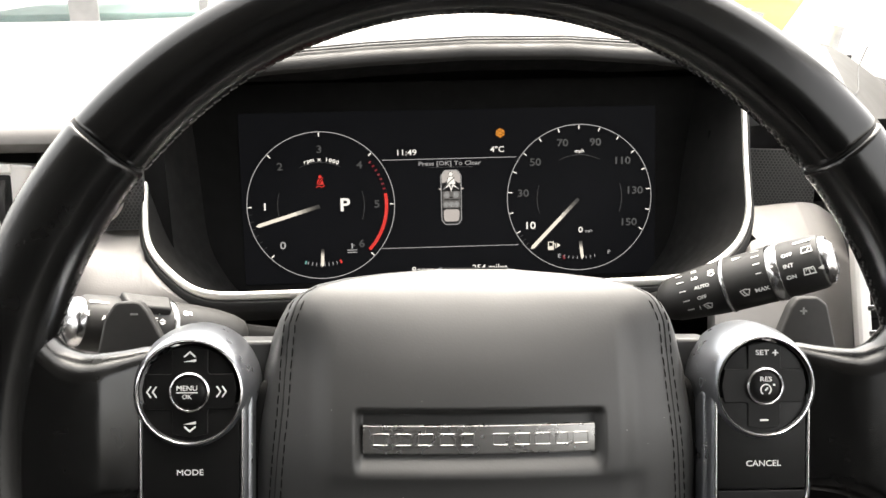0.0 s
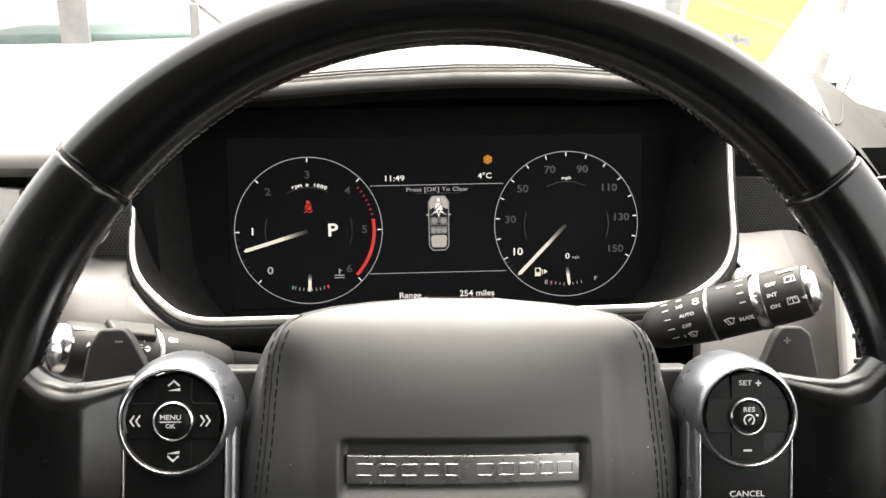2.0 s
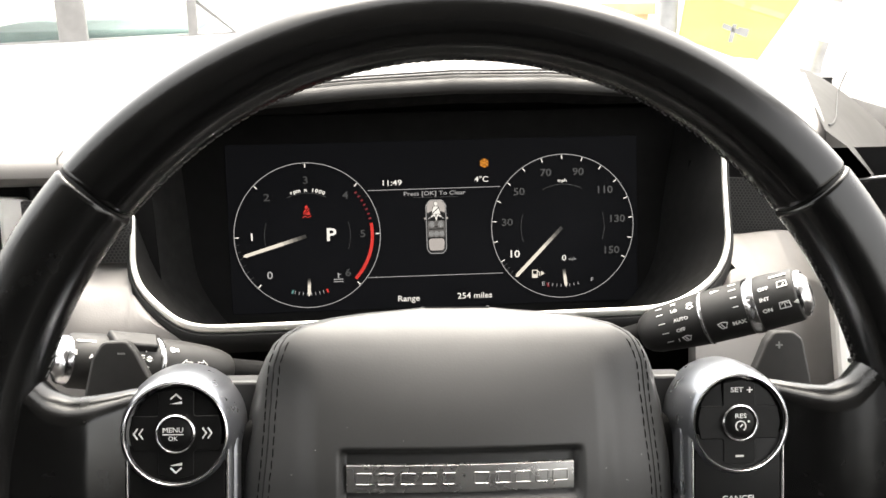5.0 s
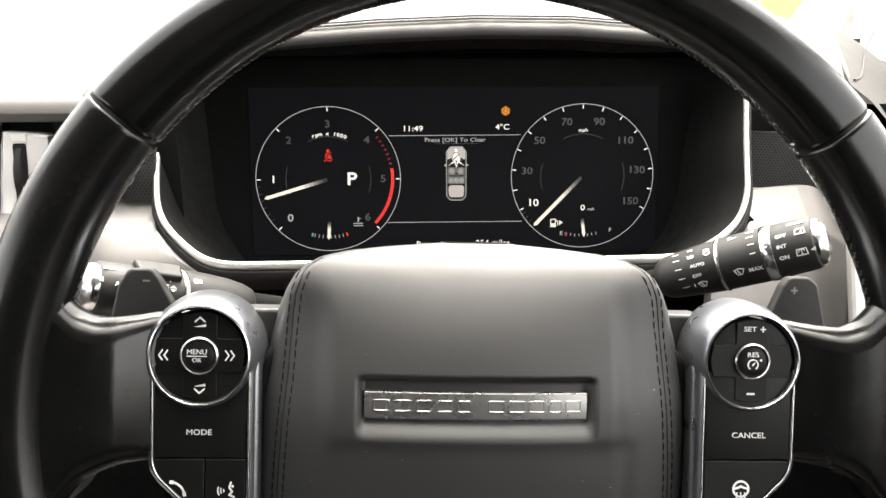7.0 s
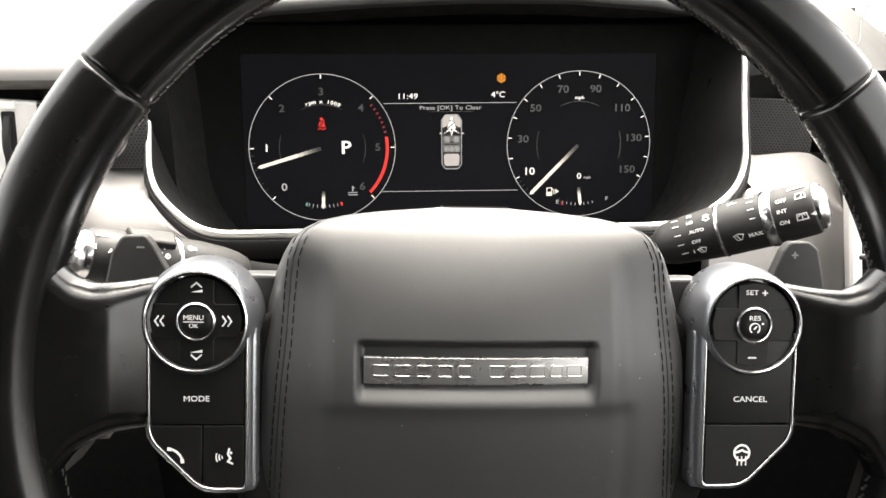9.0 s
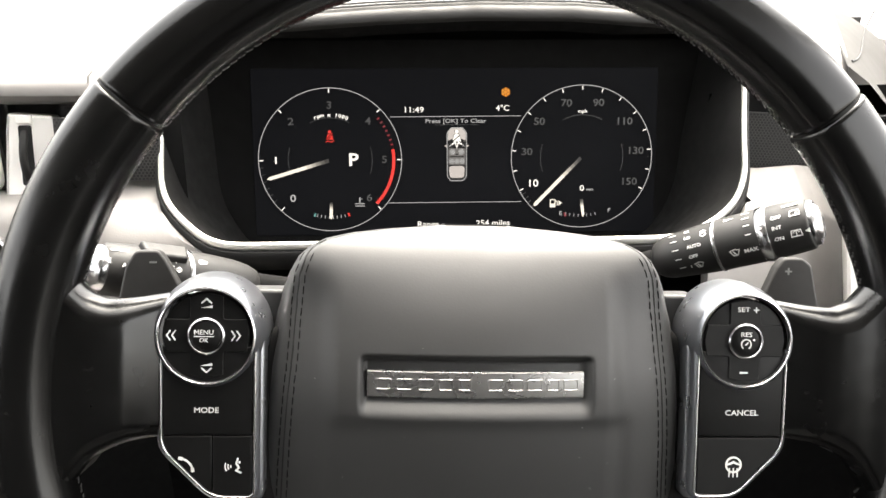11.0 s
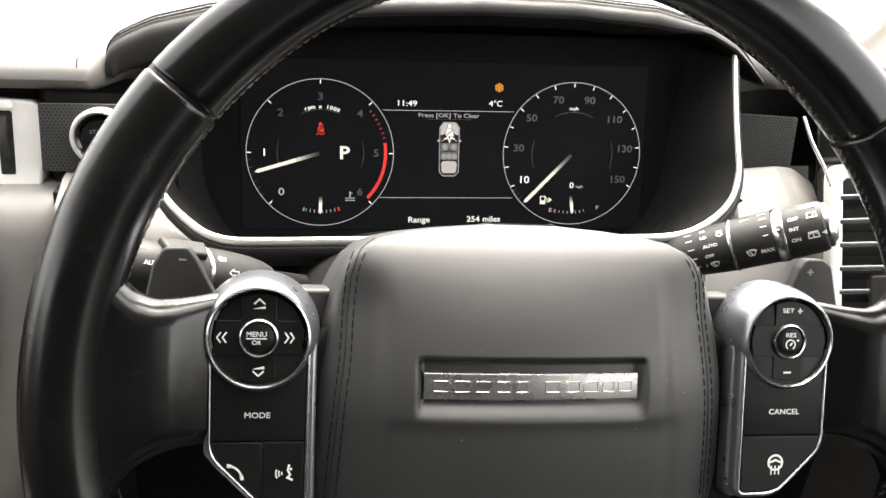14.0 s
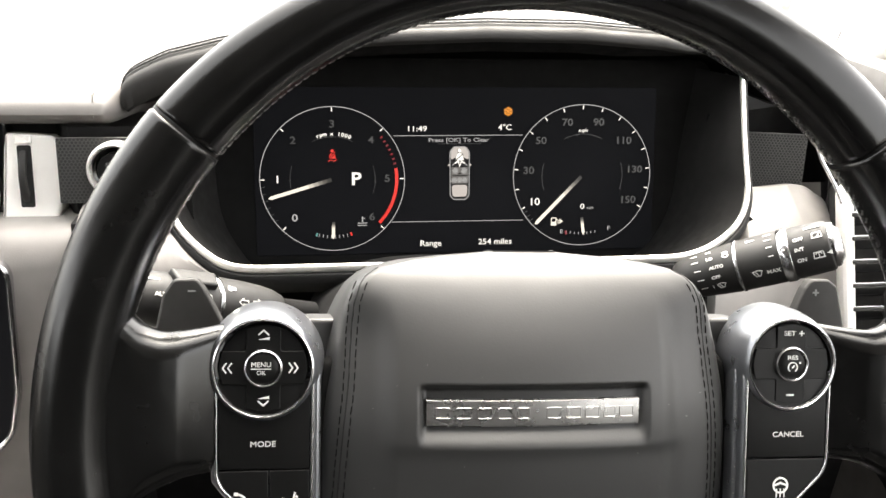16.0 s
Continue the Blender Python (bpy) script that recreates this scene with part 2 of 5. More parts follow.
def plate(bm, poly, z0, z1, bevel=0.0, back=True, dome=0.0):
    """A slab of that outline from z0 to z1 with a rounded front edge."""
    rows = [[(x, y, z0) for x, y in poly]]
    if bevel:
        for a in (0, 30, 60, 90):
            o = offset(poly, bevel * (1 - math.cos(radians(a))))
            rows.append([(x, y, z1 - bevel + bevel * math.sin(radians(a))) for x, y in o])
    else:
        rows.append([(x, y, z1) for x, y in poly])
    rows = [ring(bm, r) for r in rows]
    for a, b in zip(rows, rows[1:]):
        bridge(bm, a, b)
    if dome:
        c = sum((v.co for v in rows[-1]), Vector()) / len(rows[-1])
        for k in (0.75, 0.5, 0.25):
            nxt = ring(bm, [c + (v.co - c) * k + Vector((0, 0, dome * (1 - k * k))) for v in rows[-1]] if k == 0.75 else
                       [c + (Vector(v.co) - Vector((0, 0, v.co.z - c.z)) - c) * (k / (k + 0.25)) + Vector((0, 0, dome * (1 - k * k))) for v in last])
            bridge(bm, rows[-1] if k == 0.75 else last, nxt)
            last = nxt
        bm.faces.new(last)
    else:
        bm.faces.new(rows[-1])
    if back:
        bm.faces.new(list(reversed(rows[0])))
    return bm


def hollow(bm, outer, inner, z0, z1, bevel=0.0):
    """A frame between two outlines with the same number of points."""
    o0, i0 = ring(bm, [(x, y, z0) for x, y in outer]), ring(bm, [(x, y, z0) for x, y in inner])
    o1, i1 = ring(bm, [(x, y, z1 - bevel) for x, y in outer]), ring(bm, [(x, y, z1 - bevel) for x, y in inner])
    bridge(bm, o0, o1)
    bridge(bm, i1, i0)
    bridge(bm, i0, o0)
    if bevel:
        o2 = ring(bm, [(x, y, z1) for x, y in offset(outer, bevel)])
        i2 = ring(bm, [(x, y, z1) for x, y in offset(inner, -bevel)])
        bridge(bm, o1, o2)
        bridge(bm, i2, i1)
        bridge(bm, o2, i2)
    else:
        bridge(bm, o1, i1)
    return bm


def lathe(bm, profile, n=64, c=(0, 0), cap=True):
    """Turns (radius, z) rows about the z axis through c."""
    rows = [ring(bm, [(c[0] + r * math.cos(2 * math.pi * i / n), c[1] + r * math.sin(2 * math.pi * i / n), z) for i in range(n)]) for r, z in profile]
    for a, b in zip(rows, rows[1:]):
        bridge(bm, a, b)
    if cap:
        bm.faces.new(rows[-1])
        bm.faces.new(list(reversed(rows[0])))
    return bm


def stroke(bm, pts, w, z0, z1, closed=False):
    """A raised line of width w along points in the plane."""
    pts = [Vector(p) for p in pts]
    n, lo, hi, lo2, hi2 = len(pts), [], [], [], []
    for i, p in enumerate(pts):
        a = pts[i - 1] if i or closed else p
        b = pts[(i + 1) % n] if i < n - 1 or closed else p
        u = (p - a).normalized() if (p - a).length > 1e-9 else (b - p).normalized()
        v = (b - p).normalized() if (b - p).length > 1e-9 else u
        nrm = Vector((-u.y - v.y, u.x + v.x))
        nrm = nrm.normalized() / max(0.5, math.cos(u.angle(v, 0) / 2)) * w / 2
        for row, s, z in ((lo, 1, z0), (hi, 1, z1), (hi2, -1, z1), (lo2, -1, z0)):
            row.append(bm.verts.new((*(p + nrm * s), z)))
    for a, b in ((lo, hi), (hi, hi2), (hi2, lo2)):
        bridge(bm, a, b, closed)
    if not closed:
        bm.faces.new((lo[0], hi[0], hi2[0], lo2[0]))
        bm.faces.new((lo[-1], lo2[-1], hi2[-1], hi[-1]))
    return bm


def arc(cx, cy, r, a0, a1, n=24):
    return [(cx + r * math.cos(radians(a0 + (a1 - a0) * i / n)), cy + r * math.sin(radians(a0 + (a1 - a0) * i / n))) for i in range(n + 1)]


def solid(bm, poly, z0, z1):
    return plate(bm, poly, z0, z1, back=False)


def sweep(bm, path, section, closed=False, up=(0, 0, 1), cap=True):
    """Carries a closed section (side, up) along a path; section may be a function of the step's share."""
    path, up, rows, n = [Vector(p) for p in path], Vector(up), [], len(path)
    for i, p in enumerate(path):
        a = path[i - 1] if i or closed else p
        b = path[(i + 1) % n] if i < n - 1 or closed else p
        d = (b - a).normalized()
        side = d.cross(up).normalized()
        top = side.cross(d)
        sec = section(i / max(1, n - 1)) if callable(section) else section
        rows.append(ring(bm, [p + side * x + top * y for x, y in sec]))
    for a, b in zip(rows, rows[1:]):
        bridge(bm, a, b)
    if closed:
        bridge(bm, rows[-1], rows[0])
    elif cap:
        bm.faces.new(list(reversed(rows[0])))
        bm.faces.new(rows[-1])
    return bm


def box(bm, x0, x1, y0, y1, z0, z1, bevel=0.0):
    return plate(bm, rrect((x0 + x1) / 2, (y0 + y1) / 2, x1 - x0, y1 - y0, bevel, 3) if bevel else
                 [(x0, y0), (x1, y0), (x1, y1), (x0, y1)], z0, z1, bevel * 0.7)


def lettering(body, size, m, extrude=0.00015, wide=1.0, align="CENTER", bold=0.0, shear=0.0):
    """The text as a bmesh at the pose m, with the built-in font; size is the capitals' height."""
    cu = bpy.data.curves.new("text", "FONT")
    cu.body, cu.size, cu.align_x, cu.align_y = body, size / 0.70, align, "CENTER"
    cu.extrude, cu.offset, cu.resolution_u, cu.shear = extrude, bold, 3, shear
    ob = bpy.data.objects.new("text", cu)
    me = bpy.data.meshes.new_from_object(ob)
    bm = bmesh.new()
    bm.from_mesh(me)
    bpy.data.objects.remove(ob)
    bpy.data.meshes.remove(me)
    bpy.data.curves.remove(cu)
    bmesh.ops.transform(bm, matrix=m @ Matrix.Diagonal((wide, 1, 1, 1)), verts=bm.verts[:])
    return bm


def at(x, y, z=0.0, turn=0.0):
    return pose(x, y, z, 0, 0, turn)


def join(*bms):
    out = bms[0]
    for b in bms[1:]:
        me = bpy.data.meshes.new("joined")
        b.to_mesh(me)
        out.from_mesh(me)
        bpy.data.meshes.remove(me)
        b.free()
    return out


def table(rows, v):
    """Straight-line reading of a table of (x, y) rows."""
    return float(np.interp(v, [r[0] for r in rows], [r[1] for r in rows]))


def eased_table(rows, width):
    """A table made smooth by averaging over that width."""
    xs = np.linspace(rows[0][0], rows[-1][0], 800)
    vs = np.interp(xs, [r[0] for r in rows], [r[1] for r in rows])
    n = max(3, int(width / (xs[1] - xs[0])) | 1)
    kernel = np.hanning(n + 2)[1:-1]
    pad = np.concatenate([2 * vs[0] - vs[n // 2:0:-1], vs, 2 * vs[-1] - vs[-2:-n // 2 - 1:-1]])
    soft = np.convolve(pad, kernel / kernel.sum(), "same")[n // 2:n // 2 + 800]
    return list(zip(xs, soft))


def ease(a, b, v):
    t = min(1, max(0, (v - a) / (b - a)))
    return t * t * (3 - 2 * t)


def basis(o, x, z):
    z = Vector(z).normalized()
    x = (Vector(x) - z * z.dot(Vector(x))).normalized()
    y = z.cross(x)
    return Matrix(((x.x, y.x, z.x, o[0]), (x.y, y.y, z.y, o[1]), (x.z, y.z, z.z, o[2]), (0, 0, 0, 1)))


# The wheel's plane (z towards the driver) and the display's plane.
WHEEL = basis((0.04084, 0.29238, 1.16018), (0.99938, 0.00345, -0.03515), (0.01415, -0.95096, 0.30899))
DISPLAY = basis((0.07323, 0.58941, 1.16096), (1.0, -0.00286, 0.0006), (-0.00292, -0.97906, 0.20357))

# ---- steering wheel ----
wheel = thing("steering_wheel", WHEEL, "black leather steering wheel with multi-function buttons, on its column", "steering wheel")
RIM_C, RIM_R = (1.6 * MM, -24.0 * MM), 178.5 * MM


def rim_path(a0, a1, n, grow=0.0):
    return [(*p, 0.0) for p in arc(*RIM_C, RIM_R + grow, a0, a1, n)]


def oval(a, b, n=28, power=2.0):
    out = []
    for i in range(n):
        c, s = math.cos(2 * math.pi * i / n), math.sin(2 * math.pi * i / n)
        out.append((a * math.copysign(abs(c) ** (2 / power), c), b * math.copysign(abs(s) ** (2 / power), s)))
    return out


def rim_piece(name, a0, a1, n, a, b, mat, label, grow=0.0):
    """A length of the rim with tightly rounded ends."""
    ends = (0.0, 0.08, 0.2, 0.4, 0.8)
    angles = [a0 + e for e in ends] + list(np.linspace(a0 + 1.6, a1 - 1.6, n)) + [a1 - e for e in reversed(ends)]
    path = [(RIM_C[0] + (RIM_R + grow) * math.cos(radians(q)), RIM_C[1] + (RIM_R + grow) * math.sin(radians(q)), 0.0) for q in angles]

    def section(t):
        q = angles[round(t * (len(angles) - 1))]
        e = min(q - a0, a1 - q)
        k = 1 - 0.075 * max(0, 1 - e / 0.5) ** 2
        slim = 1 - 0.085 * ease(0, 30, e) if a1 < 200 else 1.0
        return oval(a * k * slim * 0.99, b * k, 48, 2.5)
    return part(name, sweep(bmesh.new(), path, section), mat, wheel, label, 60)


rim_piece("rim_upper", 40.55, 140.85, 120, 14.7 * MM, 17.0 * MM, RIM_SMOOTH, "smooth black upper rim section", -0.1 * MM)
rim_piece("rim_lower", 141.1, 400.3, 220, 15.2 * MM, 16.8 * MM, RIM_LEATHER, "black leather lower rim section", -0.2 * MM)
for a in (40.42, 140.98):
    part("rim_joint", sweep(bmesh.new(), rim_path(a - 0.3, a + 0.3, 4, 0.3 * MM), oval(14.3 * MM, 16.0 * MM, 32, 2.15)), GAP, wheel)

# Cross-stitches along the inside of the rim, just behind its edge as the driver sees it.
bm = bmesh.new()
for q in [*np.linspace(41.5, 139.9, 74), *np.linspace(142, 399, 190)]:
    a, k = radians(q), random.uniform(-0.4, 0.4)
    wide = 15.2 if q > 141 else 14.7 * (1 - 0.085 * ease(0, 30, min(q - 40.55, 140.85 - q)))
    h, r0 = -3.5 + k, RIM_R - 0.2 * MM - wide * 0.97 * MM
    p = [(RIM_C[0] + (r0 + dr) * math.cos(a + da), RIM_C[1] + (r0 + dr) * math.sin(a + da), h * MM + dz) for dr, da, dz in
         ((0.6 * MM, -0.008, -2.4 * MM), (0.05 * MM, -0.004, 0.0), (0.05 * MM, 0.004, 0.3 * MM), (0.4 * MM, 0.008, 2.6 * MM))]
    sweep(bm, p, oval(0.8 * MM, 0.5 * MM, 8), up=(math.cos(a), math.sin(a), 0.3))
part("rim_stitching", bm, RIM_THREAD, wheel, "black cross-stitching along the inner rim")


def spoke(s):
    """A leather spoke that swells into the rim on one side."""
    rows = [(-179, 36, -84, 8, -10), (-172, 37, -85, 10.2, -12), (-165, 31, -72, 10.4, -13), (-158.5, 22.5, -58, 9.8, -13), (-152, 15.8, -49.5, 9.4, -13),
            (-145, 13.2, -45.5, 8.4, -13), (-138, 13.6, -43, 6.6, -14), (-131, 14.4, -42.4, 2.6, -15), (-124, 15.5, -42, -1.5, -16), (-112, 14, -43, -4, -20), (-103, 8, -46, -8, -24), (-98, 2, -46, -12, -26)]
    eased = [eased_table([(r[0], r[k]) for r in rows], 7) for k in range(1, 5)]
    bm, last = bmesh.new(), None
    xs = np.linspace(rows[0][0], rows[-1][0], 90)
    for x in xs:
        vals = [table(eased[k - 1], x) for k in range(1, 5)]
        top, bot, f, b = vals
        cy, hy, ch, hh = (top + bot) / 2, (top - bot) / 2, (f + b) / 2, (f - b) / 2
        r = hh * 0.999
        sec = [(-s * x * MM, (cy + math.copysign(max(hy - r, 0), math.cos(q)) + r * math.cos(q)) * MM, (ch + r * math.sin(q)) * MM) for q in (2 * math.pi * (k + 0.5) / 44 for k in range(44))]
        row = ring(bm, sec)
        if last:
            bridge(bm, last, row)
        last = row
    part("spoke", bm, SPOKE_LEATHER, wheel, "black leather side spoke")


spoke(-1)
spoke(1)

# Lower hub and column-side cover behind the airbag.
bm = bmesh.new()
plate(bm, fillet([(-96 * MM, -74 * MM), (-40 * MM, -125 * MM), (40 * MM, -125 * MM), (96 * MM, -74 * MM), (86 * MM, 2 * MM), (50 * MM, 8 * MM), (-50 * MM, 8 * MM), (-86 * MM, 2 * MM)], 12 * MM), -48 * MM, -13 * MM, 4 * MM)
part("hub", bm, DEEP_BLACK, wheel)
bm = bmesh.new()
sweep(bm, [(0, -80 * MM, -28 * MM), (0, -140 * MM, -24 * MM), (0, -196 * MM, -2 * MM)], oval(38 * MM, 9 * MM, 28, 3.5))
part("lower_spoke", bm, RIM_LEATHER, wheel, "black lower spoke")


# The airbag cover: a soft pillow with a recess for the emblem.
HALF = [(-128, 88), (-118, 90), (-100, 90.6), (-75, 89.8), (-45, 87.8), (-15, 85.8), (5, 83.6), (16, 81.0), (24, 77.8), (30, 74.6), (34, 70.4), (37.3, 64.0), (39.8, 53), (41.6, 38), (42.8, 22), (43.5, 14)]
FALL = [(-128, -9), (-118, -5.5), (-90, 0.5), (-70, 3.6), (-50, 6.4), (-30, 8.4), (-18, 8.2), (-6, 6.0), (6, 2.6), (16, -1.8), (26, -7.6), (34, -14.2), (40, -21), (43.5, -29)]
bm, last, first = bmesh.new(), None, None
EX0, EX1, EY0, EY1 = -46.6, 43.2, -26.6, -8.4


FALL = eased_table(FALL, 22)
cols = sorted(set(np.round(np.concatenate([np.linspace(-1, 1, 101), np.linspace(-0.68, -0.52, 25), np.linspace(0.5, 0.66, 25)]), 4)))
ys = sorted(set(np.round(np.concatenate([np.linspace(-128, 30, 80), np.linspace(30, 44.2, 24), np.linspace(-34, -4, 46)]), 2)))


def belly(x):
    """How far the cover falls away from its middle."""
    return 4.6 * min(1.0, (x / 58) ** 2)


def bag_height(x, y):
    h = float(np.interp(y, [r[0] for r in FALL], [r[1] for r in FALL]))
    return h - belly(x) * ease(40, 0, y) - 2.8 * ease(53, 63, abs(x + 2.5)) * ease(30, 8, y) - 10.0 * max(0, (abs(x) - 58) / 26) ** 1.5 * ease(44, 10, y)


SEAM = [(-128, 79), (-118, 80.4), (-100, 81), (-75, 80.2), (-45, 78.5), (-26, 77.0), (-7, 75.2), (4, 74.7), (14.5, 74.1), (23, 73.3), (30.7, 70.8), (33.5, 68.6), (35.8, 65.4), (38.5, 60.0)]
skirts = []
for y in ys:
    hw = float(np.interp(y, [r[0] for r in HALF], [r[1] for r in HALF]))
    row = []
    for u in cols:
        x = u * hw
        h = bag_height(x, y)
        h -= 7.5 * max(0, (abs(u) - 0.94) / 0.06) ** 2.2
        h -= 0.45 * math.exp(-((abs(x) - table(SEAM, y) + (0.8 if x > 0 else 0)) / 0.9) ** 2) * ease(38, 25, y)
        inside = ease(EX0 - 2.4, EX0 + 1.6, x) * ease(EX1 + 2.6, EX1 - 1.6, x) * ease(EY0 - 5.8, EY0 + 3.0, y) * ease(EY1 + 1.8, EY1 - 1.8, y)
        h -= 4.7 * inside
        h -= 0.8 * ease(-30, -37, y) * ease(64, 56, abs(x))
        row.append(bm.verts.new((x * MM, y * MM, h * MM)))
    if last:
        bridge(bm, last, row, False)
    last = row
    skirts.append((row[0], row[-1]))
bm.verts.ensure_lookup_table()
edge = [a for a, b in skirts] + last[1:] + [b for a, b in reversed(skirts)][1:]
back = []
for depth in (0.35, 0.7, 1.0):
    row = []
    for v in edge:
        x, y = v.co.x / MM, v.co.y / MM
        wide = 84.8 - 1.5 * ease(0, 16, y) if y < 16 else float(np.interp(y, [r[0] for r in HALF], [r[1] for r in HALF])) + 2.3 * ease(44, 16, y)
        wide = max(wide, abs(x)) if y > -80 else abs(x)
        w = abs(x) + (wide - abs(x)) * depth * ease(30, 60, abs(x))
        row.append((math.copysign(w, x) * MM, (y - 1.2 * depth) * MM, v.co.z + (-50 * MM - v.co.z) * depth))
    back.append(ring(bm, row))
for a, b in zip([edge] + back, back):
    bridge(bm, a, b, False)
for v in bm.verts:
    p = v.co * 45
    v.co.z += 0.07 * MM * noise.noise(p)
bag = part("airbag_cover", bm, BAG_LEATHER, wheel, "soft grey-black leather airbag cover", 50)


for s in (-1, 1):
    def seam_at(y, d, lift):
        x = s * (table(SEAM, y) - (0.8 if s > 0 else 0) + d)
        hw = float(np.interp(y, [r[0] for r in HALF], [r[1] for r in HALF]))
        h = bag_height(x, y) - 7.5 * max(0, (abs(x) / hw - 0.94) / 0.06) ** 2.2
        return Vector((x * MM, y * MM, (h + lift) * MM))
    part("seam", sweep(bmesh.new(), [seam_at(y, 0, -0.35) for y in np.linspace(36.8, -126, 95)], oval(0.40 * MM, 0.30 * MM, 6)), GAP, bag, "dark sewn seam")
    for d in (-2.2, 2.0):
        bm, y = bmesh.new(), 31.5
        while y > -124:
            k = random.uniform(-0.2, 0.2)
            sweep(bm, [seam_at(y, d, -0.05), seam_at(y - 1.5, d + k * 0.5, 0.3), seam_at(y - 3.1, d + k, -0.05)], oval(0.23 * MM, 0.26 * MM, 6))
            y -= 4.4
        part("seam_stitching", bm, THREAD, bag, "dark twin-needle stitching")

# Leather shoulders between the airbag and the switch pods.
for s in (-1, 1):
    poly = [(60, 15.6), (60, -30), (90, -30), (101, -20), (101, 13), (96, 15.6)]
    poly = [(s * x * MM, y * MM) for x, y in (poly if s > 0 else poly[::-1])]
    part("hub_shoulder", plate(bmesh.new(), fillet(poly, 3 * MM, 4), -40 * MM, -22 * MM, 1.6 * MM), BAG_LEATHER, wheel, "grey leather shoulder beside the airbag")

# Emblem plate with plain raised marks.
sec = [(u * MM, v * MM) for u, v in rrect(0, 2.6, 10.6, 4.8, 0.7, 4)]
bm = sweep(bmesh.new(), [(x * MM, -18.6 * MM, -belly(x) * MM) for x in np.linspace(-44.6, 40.8, 40)], sec)
emblem = part("emblem_plate", bm, EMBLEM, bag, "brushed metal nameplate with raised marks")
for x, w in [(-38.6, 6.2), (-30.4, 6.4), (-22.2, 6.0), (-14.2, 5.8), (-6.8, 5.2), (5.6, 6.2), (13.6, 6.4), (21.4, 6.2), (28.8, 5.2), (36.0, 6.2)]:
    shape = rrect(x * MM, -18.5 * MM, w * MM, 4.6 * MM, 0.7 * MM, 3)
    bm = hollow(bmesh.new(), shape, offset(shape, 0.5 * MM), 4.7 * MM, 5.3 * MM, 0.16 * MM)
    for v in bm.verts:
        v.co.z -= belly(v.co.x / MM) * MM
    part("raised_mark", bm, EMBLEM, emblem, "plain raised metal mark")


def icon(parent, strokes=(), solids=(), z=0.0, mat=None, name="icon", thick=0.00025, label=""):
    """Printed mark from lines (points, width, closed) and filled outlines."""
    bm = bmesh.new()
    for pts, w, closed in strokes:
        stroke(bm, [(x * MM, y * MM) for x, y in pts], w * MM, z * MM, z * MM + thick, closed)
    for poly in solids:
        poly = [(x * MM, y * MM) for x, y in poly]
        area = sum(a[0] * b[1] - b[0] * a[1] for a, b in zip(poly, poly[1:] + poly[:1]))
        solid(bm, poly if area > 0 else poly[::-1], z * MM, z * MM + thick)
    return part(name, bm, mat or INK, parent, label)


def word(parent, body, x, y, z, cap, wide=1.25, mat=None, align="CENTER", bold=0.0, name="lettering", turn=0.0):
    bm = lettering(body, cap * MM, at(x * MM, y * MM, z * MM, turn), 0.00012, wide, align, bold * cap * MM)
    return part(name, bm, mat or INK, parent)


